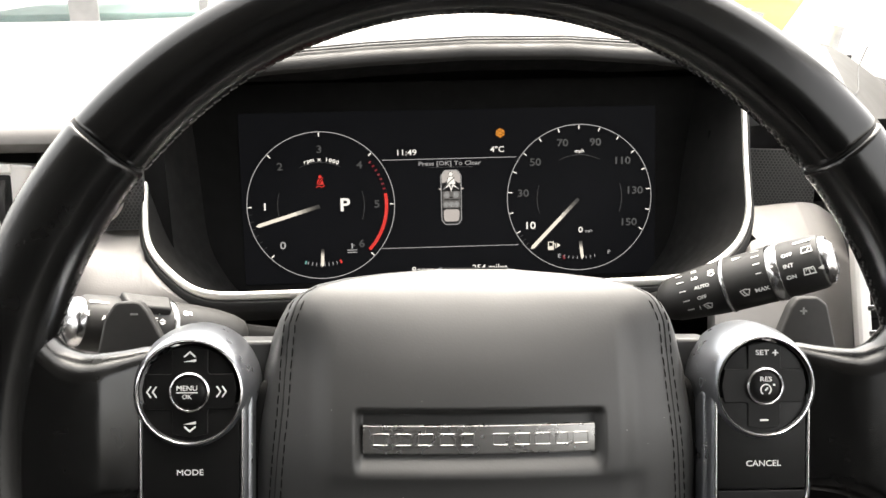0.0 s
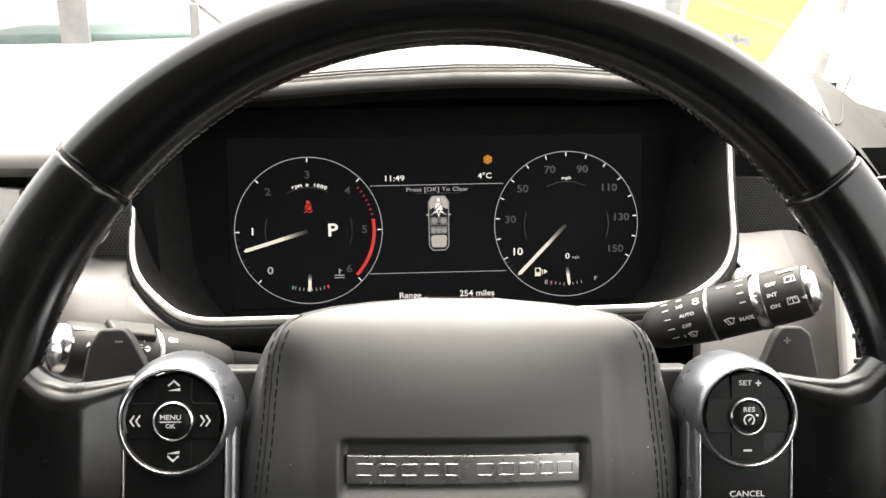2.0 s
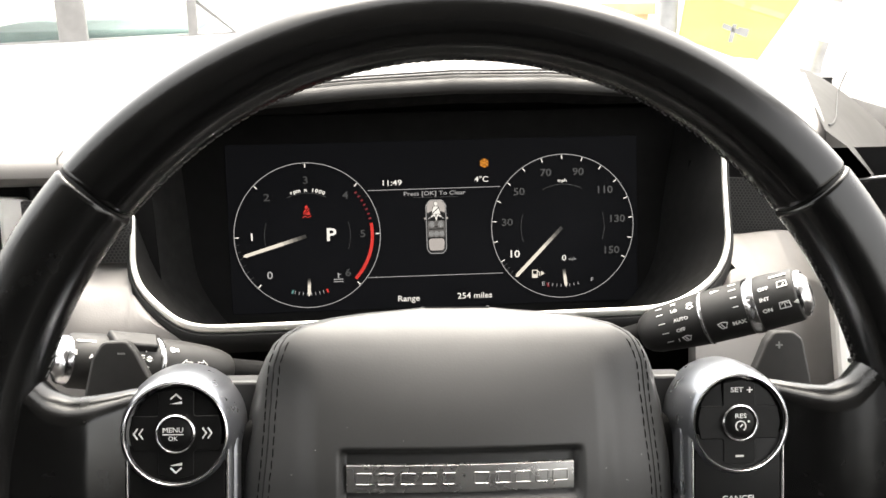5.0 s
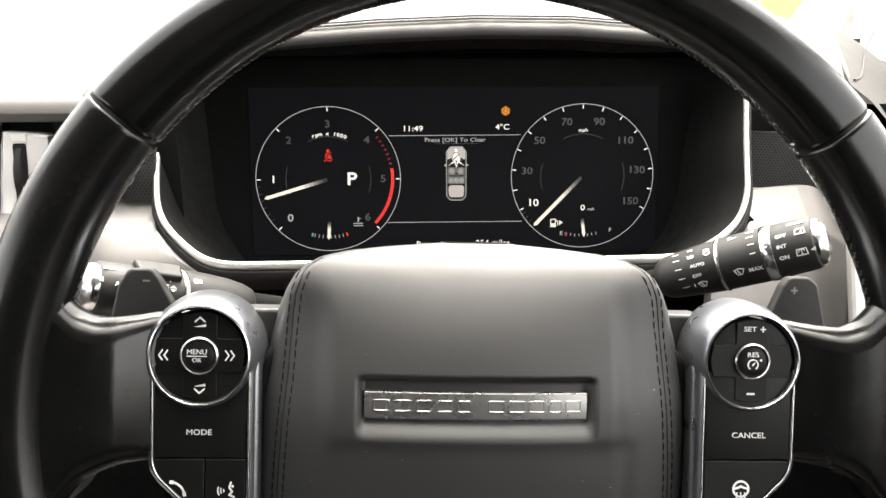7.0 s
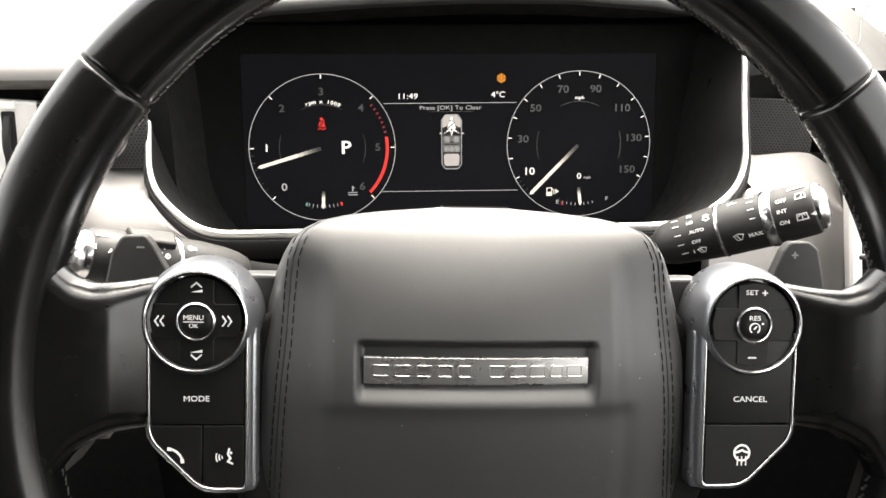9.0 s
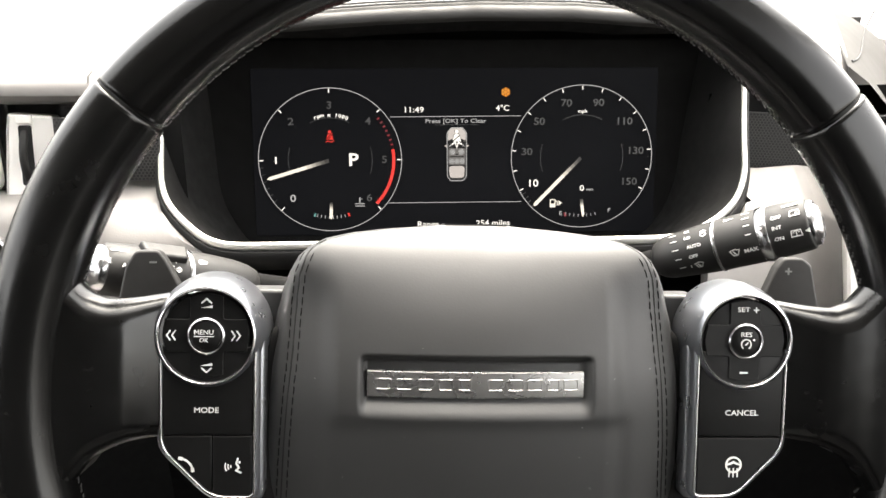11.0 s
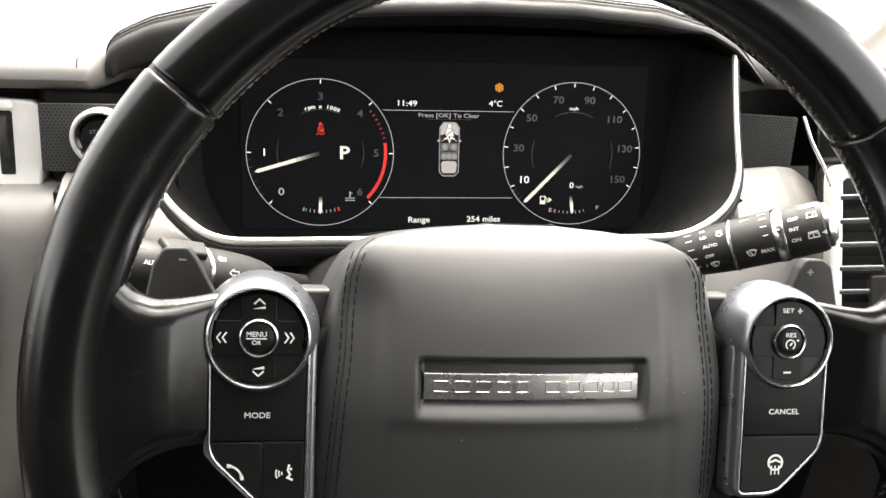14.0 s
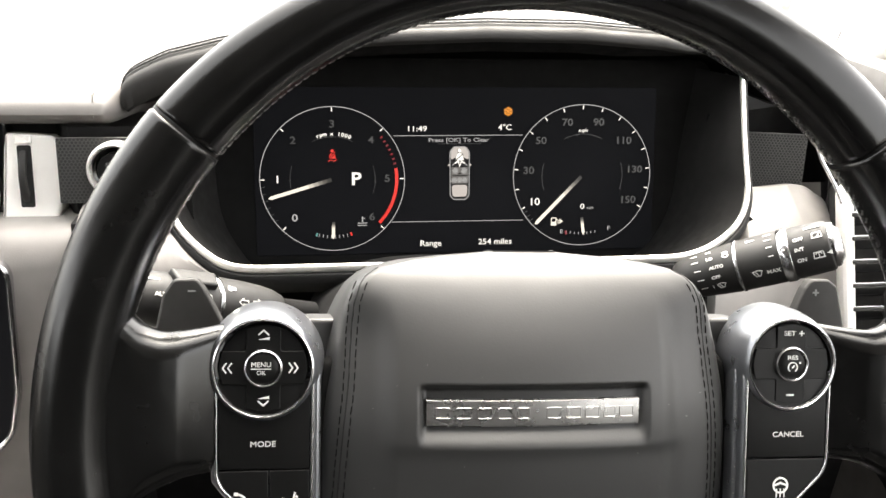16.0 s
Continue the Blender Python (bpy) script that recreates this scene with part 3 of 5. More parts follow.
def pod(s):
    """A switch pod: a chrome ring with a four-way pad above framed buttons."""
    cx, cy = s * 108.0, -0.5
    sign = lambda poly: [(s * x * MM, y * MM) for x, y in (poly if s > 0 else poly[::-1])]
    p = part("switch_pod", plate(bmesh.new(), fillet(sign([(86, -4), (86, -67.5), (106, -68), (128, -46.5), (128, -4), (120, 14), (96, 14)]), 3 * MM), -26 * MM, -5 * MM, 1.5 * MM), POD_SATIN, wheel, "satin metal switch pod with black buttons")
    outer = fillet(sign([(87.6, -2), (87.6, -66.9), (106.5, -66.9), (127.4, -46.2), (127.4, -2)]), [1 * MM, 4.5 * MM, 15 * MM, 15 * MM, 1 * MM] if s > 0 else [1 * MM, 15 * MM, 15 * MM, 4.5 * MM, 1 * MM], 7)
    inner = offset(outer, 2.3 * MM)
    mid = offset(outer, 1.1 * MM)
    i = min(range(len(mid)), key=lambda k: (round(mid[k][1] < -3 * MM), abs(mid[k][0])) if mid[k][1] > -4 * MM else (9, 9))
    leg = [q for q in (mid[k % len(mid)] for k in range(i + 1, i + len(mid))) if q[1] < -3.2 * MM]
    leg = [(leg[0][0], -4.0 * MM)] + leg + [(leg[-1][0], -4.0 * MM)]
    sec = [(u * MM, v * MM) for u, v in ((-1.15, -8), (-1.15, -0.4), (-0.9, -0.1), (-0.3, -0.3), (0.7, -1.0), (1.15, -2.2), (1.15, -8))]
    part("frame", sweep(bmesh.new(), [(*q, 0) for q in leg], sec), POD_SATIN, p, "satin grey bevelled frame")
    part("frame_line", sweep(bmesh.new(), [(*(Vector(q) - (Vector(q) - Vector((s * 107.5 * MM, -30 * MM))).normalized() * 0.85 * MM), 0.05 * MM) for q in leg], oval(0.48 * MM, 0.36 * MM, 10)), CHROME, p, "slim bright metal line")
    ringbm = lathe(bmesh.new(), [(18.1 * MM, -9 * MM), (18.15 * MM, 0.2 * MM), (18.4 * MM, 1.2 * MM), (18.8 * MM, 1.6 * MM), (19.3 * MM, 1.5 * MM), (20.1 * MM, 0.3 * MM), (20.8 * MM, -1.7 * MM), (21.8 * MM, -6 * MM), (22.8 * MM, -12 * MM), (23.3 * MM, -20 * MM), (23.3 * MM, -24 * MM)], 96, (cx * MM, cy * MM), False)
    part("ring", ringbm, POD_SATIN, p, "broad satin metal ring")
    part("ring_line", lathe(bmesh.new(), [(18.0 * MM, 0.6 * MM), (18.2 * MM, 1.5 * MM), (18.6 * MM, 1.95 * MM), (19.1 * MM, 1.7 * MM), (19.3 * MM, 1.0 * MM)], 96, (cx * MM, cy * MM), False), CHROME, p, "slim bright metal line")
    pad = part("pad", lathe(bmesh.new(), [(17.15 * MM, -7 * MM), (17.15 * MM, -1.5 * MM), (16.7 * MM, -0.9 * MM), (12 * MM, -0.5 * MM), (8.3 * MM, -0.4 * MM), (8.0 * MM, -1.2 * MM), (7.0 * MM, -1.6 * MM)], 96, (cx * MM, cy * MM)), BUTTON_BLACK, p, "black four-way pad")
    # raised cross of the pad
    w, r1 = 6.4, 16.8
    e = (r1 ** 2 - w * w) ** 0.5
    poly, radii = [], []
    for a in range(4):
        c, q = (1, 0, -1, 0)[a], (0, 1, 0, -1)[a]
        for (x, y), rad in (((e, -w), 0.5), ((r1, 0), 7.0), ((e, w), 0.5), ((w, w), 1.2)):
            poly.append(((cx + x * c - y * q) * MM, (cy + x * q + y * c) * MM))
            radii.append(rad * MM)
    part("cross", plate(bmesh.new(), fillet(poly, radii, 4), -2 * MM, 0.2 * MM, 0.3 * MM), BUTTON_BLACK, p)
    centre = part("centre_button", lathe(bmesh.new(), [(6.0 * MM, -4 * MM), (6.0 * MM, 0.9 * MM), (5.5 * MM, 1.4 * MM), (3 * MM, 1.65 * MM), (0.4 * MM, 1.7 * MM)], 64, (cx * MM, cy * MM)), BUTTON_BLACK, p)
    part("button_ring", lathe(bmesh.new(), [(6.1 * MM, -3 * MM), (6.1 * MM, 1.3 * MM), (6.6 * MM, 1.9 * MM), (7.2 * MM, 1.5 * MM), (7.5 * MM, 0.2 * MM), (7.5 * MM, -3 * MM)], 64, (cx * MM, cy * MM), False), CHROME, p)
    inn = offset(outer, 2.6 * MM)
    xs = [v[0] for v in inn]
    x0, x1 = min(xs), max(xs)
    def clip(lo, hi, a, b):
        """The part of the inner outline inside a box."""
        poly = list(inn)
        for axis, lim, keep in ((1, lo, 1), (1, hi, -1), (0, a, 1), (0, b, -1)):
            out = []
            for i, q in enumerate(poly):
                r = poly[i - 1]
                qi, ri = (q[axis] - lim) * keep >= 0, (r[axis] - lim) * keep >= 0
                if qi != ri:
                    t = (lim - r[axis]) / (q[axis] - r[axis])
                    out.append((r[0] + (q[0] - r[0]) * t, r[1] + (q[1] - r[1]) * t))
                if qi:
                    out.append(q)
            poly = out
        return [q for i, q in enumerate(poly) if (Vector(q) - Vector(poly[i - 1])).length > 0.0002]
    part("upper_button", plate(bmesh.new(), clip(-40.0 * MM, -5 * MM, -1, 1), -6 * MM, -0.3 * MM, 0.35 * MM), BUTTON_BLACK, p, "black button")
    if s < 0:
        part("lower_button", plate(bmesh.new(), clip(-66 * MM, -40.5 * MM, -1, -105.9 * MM), -6 * MM, -0.3 * MM, 0.35 * MM), BUTTON_BLACK, p, "black telephone button")
        part("lower_button", plate(bmesh.new(), clip(-66 * MM, -40.5 * MM, -105.4 * MM, 1), -6 * MM, -0.3 * MM, 0.35 * MM), BUTTON_BLACK, p, "black voice button")
        word(centre, "MENU", cx - 0.8, 0.9, 1.72, 1.85, 1.05)
        icon(centre, [([(cx - 4.6, -0.65), (cx + 3.0, -0.65)], 0.3, False)], z=1.6)
        word(centre, "OK", cx - 0.8, -2.2, 1.72, 1.65, 1.0)
        for q in (0, 2.0):
            icon(pad, [([(cx - 13.9 + q, 2.0 + cy), (cx - 15.3 + q, cy), (cx - 13.9 + q, cy - 2.0)], 0.5, False)], z=0.21)
            icon(pad, [([(cx + 9.6 + q, 2.0 + cy), (cx + 11.0 + q, cy), (cx + 9.6 + q, cy - 2.0)], 0.5, False)], z=0.21)
        icon(pad, [([(cx - 2, 12.2), (cx, 14.0), (cx + 2, 12.2)], 0.55, False)], [[(cx - 2.2, 10.4), (cx + 2.2, 10.4), (cx + 2.2, 11.4)]], 0.21)
        icon(pad, [([(cx - 2, -13.2), (cx, -15.0), (cx + 2, -13.2)], 0.55, False)], [[(cx - 2.2, -12.4), (cx + 2.2, -11.3), (cx + 2.2, -12.4)]], 0.21)
        word(p, "MODE", cx, -30.2, -0.26, 2.1, 1.15)
        icon(p, [(arc(-118.7, -54.9, 5.6, 84, 6, 10), 0.75, False), ([(-118.8, -49.3), (-117.2, -49.5)], 1.3, False), ([(-113.1, -54.8), (-113.3, -53.2)], 1.3, False)], z=-0.28, name="telephone_mark")
        icon(p, [(arc(-97.4, -52.5, r, 155, 215, 8), 0.45, False) for r in (1.0, 2.1, 3.2)] + [([(-95.6, -49.2), (-96.2, -51.4), (-95.2, -53.0), (-96.2, -54.2), (-94.2, -55.2)], 0.7, False)], [circle(-95.0, -50.9, 0.5, 10)], -0.28, name="voice_mark")
    else:
        part("lower_button", plate(bmesh.new(), clip(-66 * MM, -40.8 * MM, -1, 1), -6 * MM, -0.3 * MM, 0.35 * MM), BUTTON_BLACK, p, "black heated-wheel button")
        word(pad, "SET", cx - 0.9, 12.2, 0.34, 1.9, 1.25)
        icon(pad, [([(cx + 3.2, 12.2), (cx + 5.4, 12.2)], 0.45, False), ([(cx + 4.3, 11.1), (cx + 4.3, 13.3)], 0.45, False)], z=0.21)
        icon(pad, [([(cx - 1.6, -13.6), (cx + 1.6, -13.6)], 0.7, False)], z=0.21)
        word(centre, "RES", cx, 2.2, 1.72, 1.8, 1.2)
        icon(centre, [(arc(cx, -1.7, 2.0, 235, -55, 16), 0.45, False), ([(cx - 0.3, -2.1), (cx + 0.8, -0.9)], 0.5, False)], [circle(cx + 3.2, 0.1, 0.45, 8)], 1.66)
        word(p, "CANCEL", cx, -30.4, -0.26, 2.2, 1.15)
        icon(p, [(circle(cx - 2.6, -51.9, 3.1, 28), 0.75, True), ([(cx - 5.6, -51.9), (cx - 3.6, -51.3), (cx - 2.6, -50.8), (cx - 1.6, -51.3), (cx + 0.4, -51.9)], 0.8, False)] +
             [([(cx - 2.6 + d, -53.3), (cx - 2.6 + d * 1.1, -57.0)], 0.45, False) for d in (-1.6, 0, 1.6)], z=-0.28, name="heated_wheel_mark")
    return p


pod(-1)
pod(1)

# Fine dust on the pods and beside the airbag.
bm, dust = bmesh.new(), random.Random(5)
for i in range(95):
    s = dust.choice((-1, 1))
    a, r = dust.uniform(0, 6.28), dust.uniform(0.06, 0.17)
    if i < 38:
        x, y, z = s * dust.uniform(86.2, 87.4), dust.uniform(-66, -8), -4.9
    elif i < 62:
        rr, q = dust.uniform(20.6, 21.6), dust.uniform(-0.6, 1.9)
        x, y, z = s * (108 - rr * math.cos(q)), -0.5 + rr * math.sin(q), -1.5 - 4.5 * (rr - 20.9) / 0.9
    else:
        x, y = s * dust.uniform(5, 70), dust.uniform(-90, 20)
        if EX0 - 6 < x < EX1 + 6 and EY0 - 6 < y < EY1 + 4:
            continue
        z = bag_height(x, y) - 0.8 * ease(-30, -37, y) * ease(64, 56, abs(x)) + 0.1
        r *= 0.8
    lathe(bm, [(r * MM, (z - 0.15) * MM), (r * 0.8 * MM, (z + 0.12) * MM)], 6, (x * MM, y * MM))
tagged(part("dust_specks", bm, SPECK, wheel, "fine pale dust"), kind="stuff")


def paddle(s, poly, h, mark):
    pts = [(x * MM, y * MM) for x, y in (poly if s > 0 else poly[::-1])]
    p = part("shift_paddle", plate(bmesh.new(), fillet(pts, [0.5 * MM] + [4 * MM] * 4 + [0.5 * MM], 6), (h - 6) * MM, h * MM, 1.2 * MM), BLACK_PLASTIC, wheel, "black gearshift paddle")
    x, y = mark
    lines = [([(x - 1.6, y), (x + 1.6, y)], 0.8, False)]
    if s > 0:
        lines.append(([(x, y - 1.6), (x, y + 1.6)], 0.8, False))
    icon(p, lines, z=h, mat=INK_DIM)


paddle(-1, [(-160, -6), (-154.5, 22), (-150, 29), (-140, 29.4), (-136.5, 25), (-120, -6)], -54, (-142.1, 23.8))
paddle(1, [(170, -6), (163, 27), (158.6, 30.4), (149.5, 30.4), (146.0, 26), (132, -6)], -56, (151.6, 24.0))


# ---- control stalks ----
def wrap(bm, r, phi):
    """Bends flat marks (x along, y round) on to a bar of radius r about the x axis."""
    for v in bm.verts:
        a = v.co.y / r + phi
        rr = r + v.co.z
        v.co.y, v.co.z = rr * math.sin(a), rr * math.cos(a)
    return bm


def stalk(name, base, tip, label):
    """A control stalk; its own x runs from the column to the tip, z to the driver."""
    b, t = WHEEL @ Vector([v * MM for v in base]), WHEEL @ Vector([v * MM for v in tip])
    length = (t - b).length
    d = (t - b).normalized()
    z = Vector((-0.15, -0.93, 0.36))
    z = (z - d * d.dot(z)).normalized()
    y = z.cross(d)
    m = Matrix(((d.x, y.x, z.x, b.x), (d.y, y.y, z.y, b.y), (d.z, y.z, z.z, b.z), (0, 0, 0, 1)))
    return thing(name, m, label, "control stalk"), length


def turned(profile, n=48):
    """A body turned about the x axis from (x, radius) rows."""
    bm = lathe(bmesh.new(), [(r, x) for x, r in profile], n)
    bmesh.ops.transform(bm, matrix=Matrix(((0, 0, 1, 0), (0, 1, 0, 0), (-1, 0, 0, 0), (0, 0, 0, 1))), verts=bm.verts[:])
    return bm


def stalk_word(parent, body, x, phi, r, cap, wide=1.15):
    bm = lettering(body, cap * MM, at(0, 0), 0.0001, wide, "CENTER", 0.03 * cap * MM)
    for v in bm.verts:
        v.co.z += 0.0001
    wrap(bm, r * MM, radians(phi))
    bmesh.ops.translate(bm, vec=(x * MM, 0, 0), verts=bm.verts[:])
    part("lettering", bm, INK, parent)


def stalk_mark(parent, strokes, x, phi, r, solids=()):
    bm = bmesh.new()
    for pts, w, closed in strokes:
        stroke(bm, [(a * MM, c * MM) for a, c in pts], w * MM, 0, 0.0002, closed)
    for poly in solids:
        solid(bm, [(a * MM, c * MM) for a, c in poly], 0, 0.0002)
    wrap(bm, r * MM, radians(phi))
    bmesh.ops.translate(bm, vec=(x * MM, 0, 0), verts=bm.verts[:])
    part("mark", bm, INK, parent)


wiper, L = stalk("wiper_stalk", (106.6, 22.6, -127.9), (181.6, 49.2, -74.9), "black wiper stalk with chrome bands and white print")
L /= MM
part("stem", turned([(-16 * MM, 6.0 * MM), (14 * MM, 6.5 * MM)], 24), DEEP_BLACK, wiper, "black stem into the column")
part("body", turned([(3.2 * MM, 3 * MM), (3.4 * MM, 5.6 * MM), (4.8 * MM, 8.2 * MM), (7.5 * MM, 10.2 * MM), (12 * MM, 11.6 * MM), (30 * MM, 13.1 * MM), (38.6 * MM, 13.6 * MM)]), BLACK_PLASTIC, wiper)
part("ring_band", turned([(38.6 * MM, 13.8 * MM), (39.1 * MM, 14.1 * MM), (40.0 * MM, 14.1 * MM), (40.4 * MM, 13.8 * MM)]), CHROME, wiper)
part("rotary_collar", turned([(40.4 * MM, 13.6 * MM), (61.4 * MM, 13.8 * MM)]), BLACK_PLASTIC, wiper)
part("ring_band", turned([(61.4 * MM, 13.9 * MM), (62.0 * MM, 14.3 * MM), (66.2 * MM, 14.3 * MM), (66.8 * MM, 13.9 * MM)]), CHROME, wiper, "wide chrome band")
part("rear_wiper_switch", turned([(66.8 * MM, 13.5 * MM), (68.8 * MM, 13.7 * MM), (83.5 * MM, 13.2 * MM), (85.6 * MM, 12.6 * MM), (86.4 * MM, 11.4 * MM)]), BLACK_PLASTIC, wiper)
part("end_button", turned([(85 * MM, 11.6 * MM), (87.8 * MM, 11.6 * MM), (88.8 * MM, 10.8 * MM), (88.5 * MM, 9.6 * MM), (89.6 * MM, 9.0 * MM), (90.8 * MM, 7.4 * MM), (91.4 * MM, 3 * MM)]), CHROME, wiper, "chrome end button")
for i, body in enumerate(("HI", "LO", "AUTO", "OFF", "1")):
    phi = (58, 38, 15, -8, -31)[i]
    stalk_mark(wiper, [([(-1.7, 0), (1.7, 0)], 0.4, False)], 18.0 + 0.6 * i, phi, 12.55)
    stalk_word(wiper, body, (26.0, 26.4, 29.4, 28.0, 25.2)[i], phi, 13.15, 1.65)
stalk_mark(wiper, [([(-2.2, 1.1), (0, 1.7), (2.2, 1.1), (1.0, -1.4), (-1.0, -1.4)], 0.45, True), ([(0.4, -1.2), (-0.8, 0.9)], 0.6, False)], 29.6, -31, 13.2)
stalk_mark(wiper, [([(-1.6, -0.6), (0, -1.5), (1.6, -0.6), (1.0, 0.6), (-1.0, 0.6)], 0.5, True), ([(-1.6, 1.5), (0, 2.1), (1.6, 1.5)], 0.5, False), ([(0, 0.6), (0, 2.0)], 0.5, False)], 35.0, 39, 13.5)
stalk_word(wiper, "MAX", 57.0, -22, 14.0, 1.95)
stalk_mark(wiper, [([(-2.4, 1.1), (0, 1.7), (2.4, 1.1), (1.1, -1.6), (-1.1, -1.6)], 0.42, True), ([(0.4, -1.4), (-0.9, 0.9)], 0.5, False)], 49.0, -20, 13.9)
for i, phi in enumerate((68, 50, 31, 11)):
    stalk_mark(wiper, [([(-2.2 + 0.4 * i, 0), (1.8, 0)], 0.45, False)], 57.2, phi, 13.9)
stalk_mark(wiper, [], 48.5, 61, 13.8, [[(-2.4, -0.9), (2.4, 0), (-2.4, 0.9)]])
for body, phi, x in (("OFF", 32, 71.0), ("INT", 10, 70.6), ("ON", -13, 70.6)):
    stalk_word(wiper, body, x + 1.0, phi, 13.9, 1.8)
stalk_mark(wiper, [([(-4, 0), (4, 0)], 1.3, False)], 79.4, 59, 13.6)
stalk_mark(wiper, [([(-2.4, -1.4), (2.4, -1.4), (2.0, 1.4), (-2.0, 1.4)], 0.45, True), ([(0, -1.4), (1.0, 0.4)], 0.5, False)], 81.0, 35, 13.5)
stalk_mark(wiper, [([(-2.6, -1.6), (2.6, -1.6), (2.2, 1.4), (-2.2, 1.4)], 0.45, True), (arc(0, -0.4, 1.6, 20, 160, 8), 0.4, False), ([(0, -1.6), (0, 1.4)], 0.4, False)], 80.0, -9, 13.5)
stalk_mark(wiper, [], 85.2, -9, 13.3, [[(-1.2, 0), (1.2, -1.1), (1.2, 1.1)]])
stalk_mark(wiper, [([(-0.9, 0), (0.9, 0)], 0.9, False)], 64, 17, 14.35)

lights, L = stalk("indicator_stalk", (-103, 6.5, -129), (-180, 20, -74), "black indicator and lighting stalk with white print")
part("stem", turned([(-16 * MM, 6.0 * MM), (14 * MM, 6.5 * MM)], 24), DEEP_BLACK, lights, "black stem into the column")
part("body", turned([(5.0 * MM, 3.0 * MM), (5.3 * MM, 6.0 * MM), (7.0 * MM, 8.2 * MM), (12 * MM, 10.2 * MM), (20 * MM, 11.8 * MM), (32 * MM, 13.0 * MM), (45.0 * MM, 13.5 * MM)]), BLACK_PLASTIC, lights)
part("ring_band", turned([(45.0 * MM, 13.7 * MM), (45.4 * MM, 14.0 * MM), (47.2 * MM, 14.0 * MM), (47.6 * MM, 13.7 * MM)]), CHROME, lights)
part("rotary_collar", turned([(47.6 * MM, 13.4 * MM), (70 * MM, 13.2 * MM), (70.4 * MM, 12.6 * MM), (71 * MM, 12.6 * MM), (71.4 * MM, 13.2 * MM), (85 * MM, 12.6 * MM), (87 * MM, 11.4 * MM)]), BLACK_PLASTIC, lights)
part("end_button", turned([(86 * MM, 11.2 * MM), (89.5 * MM, 11.2 * MM), (90.8 * MM, 10.4 * MM), (91.5 * MM, 8.6 * MM), (93.4 * MM, 6.0 * MM)]), CHROME, lights, "chrome end button")
bm = plate(bmesh.new(), fillet([(47.8 * MM, -5 * MM), (72 * MM, -5 * MM), (70 * MM, 5 * MM), (49.5 * MM, 5 * MM)], 1.5 * MM), 8 * MM, 15.9 * MM, 1.4 * MM)
bmesh.ops.rotate(bm, cent=(0, 0, 0), matrix=Matrix.Rotation(radians(58), 3, "X"), verts=bm.verts[:])
part("index_ridge", bm, BLACK_PLASTIC, lights)


def lights_word(body, x, phi, cap):
    bm = lettering(body, cap * MM, at(0, 0, 0, 180), 0.0001, 1.15, "CENTER", 0.03 * cap * MM)
    for v in bm.verts:
        v.co.z += 0.0001
    wrap(bm, 13.4 * MM, radians(phi))
    bmesh.ops.translate(bm, vec=(x * MM, 0, 0), verts=bm.verts[:])
    part("lettering", bm, INK, lights)


for body, x, phi in (("P", 54.5, -38), ("R", 54.2, -1), ("AUTO", 76.8, -17)):
    lights_word(body, x, phi, 2.0)
stalk_mark(lights, [([(-1.6, k), (1.6, k)], 0.35, False) for k in (-1.2, 0, 1.2)], 57.6, -21, 13.6)
stalk_mark(lights, [], 53.6, -20, 13.6, [[(-1.6, 0.3), (1.6, 0.3), (0, 1.5)], [(1.6, -0.3), (-1.6, -0.3), (0, -1.5)]])
stalk_mark(lights, [([(-2.8, 0), (-0.6, 1.9), (-0.6, 0.9), (2.2, 0.9), (2.2, -0.9), (-0.6, -0.9), (-0.6, -1.9)], 0.4, True)], 26.6, -17, 12.7)
stalk_mark(lights, [([(2.8, 0), (0.6, 1.9), (0.6, 0.9), (-2.2, 0.9), (-2.2, -0.9), (0.6, -0.9), (0.6, -1.9)], 0.4, True)], 34.3, -16, 13.2)
stalk_mark(lights, [], 41.6, -44, 13.45, [[(-1.4, -1.0), (0.4, -1.5), (1.3, -0.6), (1.3, 0.6), (0.4, 1.5), (-1.4, 1.0)], [(-3.0, -0.9), (-1.9, -0.9), (-1.9, 0.9), (-3.0, 0.9)]])
stalk_mark(lights, [([(-1.6, 1.2), (-1.6, -1.2)], 0.5, False)], 87.0, -26, 12.0, [[(-0.6, -1.3), (1.9, 0), (-0.6, 1.3)]])
stalk_mark(lights, [([(-4.2, 0), (4.2, 0)], 1.0, False)], 82.0, -52, 12.9)

# ---- steering column ----
column = thing("steering_column", WHEEL, "black steering column shroud below the instrument binnacle", "steering column")
bm = bmesh.new()
path = [(2 * MM, -34 * MM, -48 * MM), (2 * MM, -34 * MM, -90 * MM), (2 * MM, -30 * MM, -150 * MM), (2 * MM, -18 * MM, -215 * MM)]
sweep(bm, path, lambda t: oval((82 + 14 * t) * MM, (44 + 8 * t) * MM, 40, 3.0), up=(0, 1, 0))
part("shroud", bm, DEEP_BLACK, column)

# ---- instrument binnacle ----
cluster = thing("instrument_cluster", DISPLAY, "digital instrument cluster with two lit round dials on a black screen", "instrument cluster")
part("screen", plate(bmesh.new(), rrect(-21.5 * MM, -4.5 * MM, 287 * MM, 117 * MM, 2 * MM, 4), -8 * MM, -0.3 * MM, 0.4 * MM), SCREEN_BLACK, cluster, "dark lit display panel")
part("bezel", plate(bmesh.new(), rrect(-23 * MM, -9 * MM, 372 * MM, 166 * MM, 14 * MM, 6), -9 * MM, -0.9 * MM, 1 * MM), DEEP_BLACK, cluster, "matt black bezel round the display")


def lit(parent, strokes=(), solids=(), mat=None, z=0.0, name="lit_mark"):
    return icon(parent, strokes, solids, z, mat or LIT_WHITE, name, 0.0001)


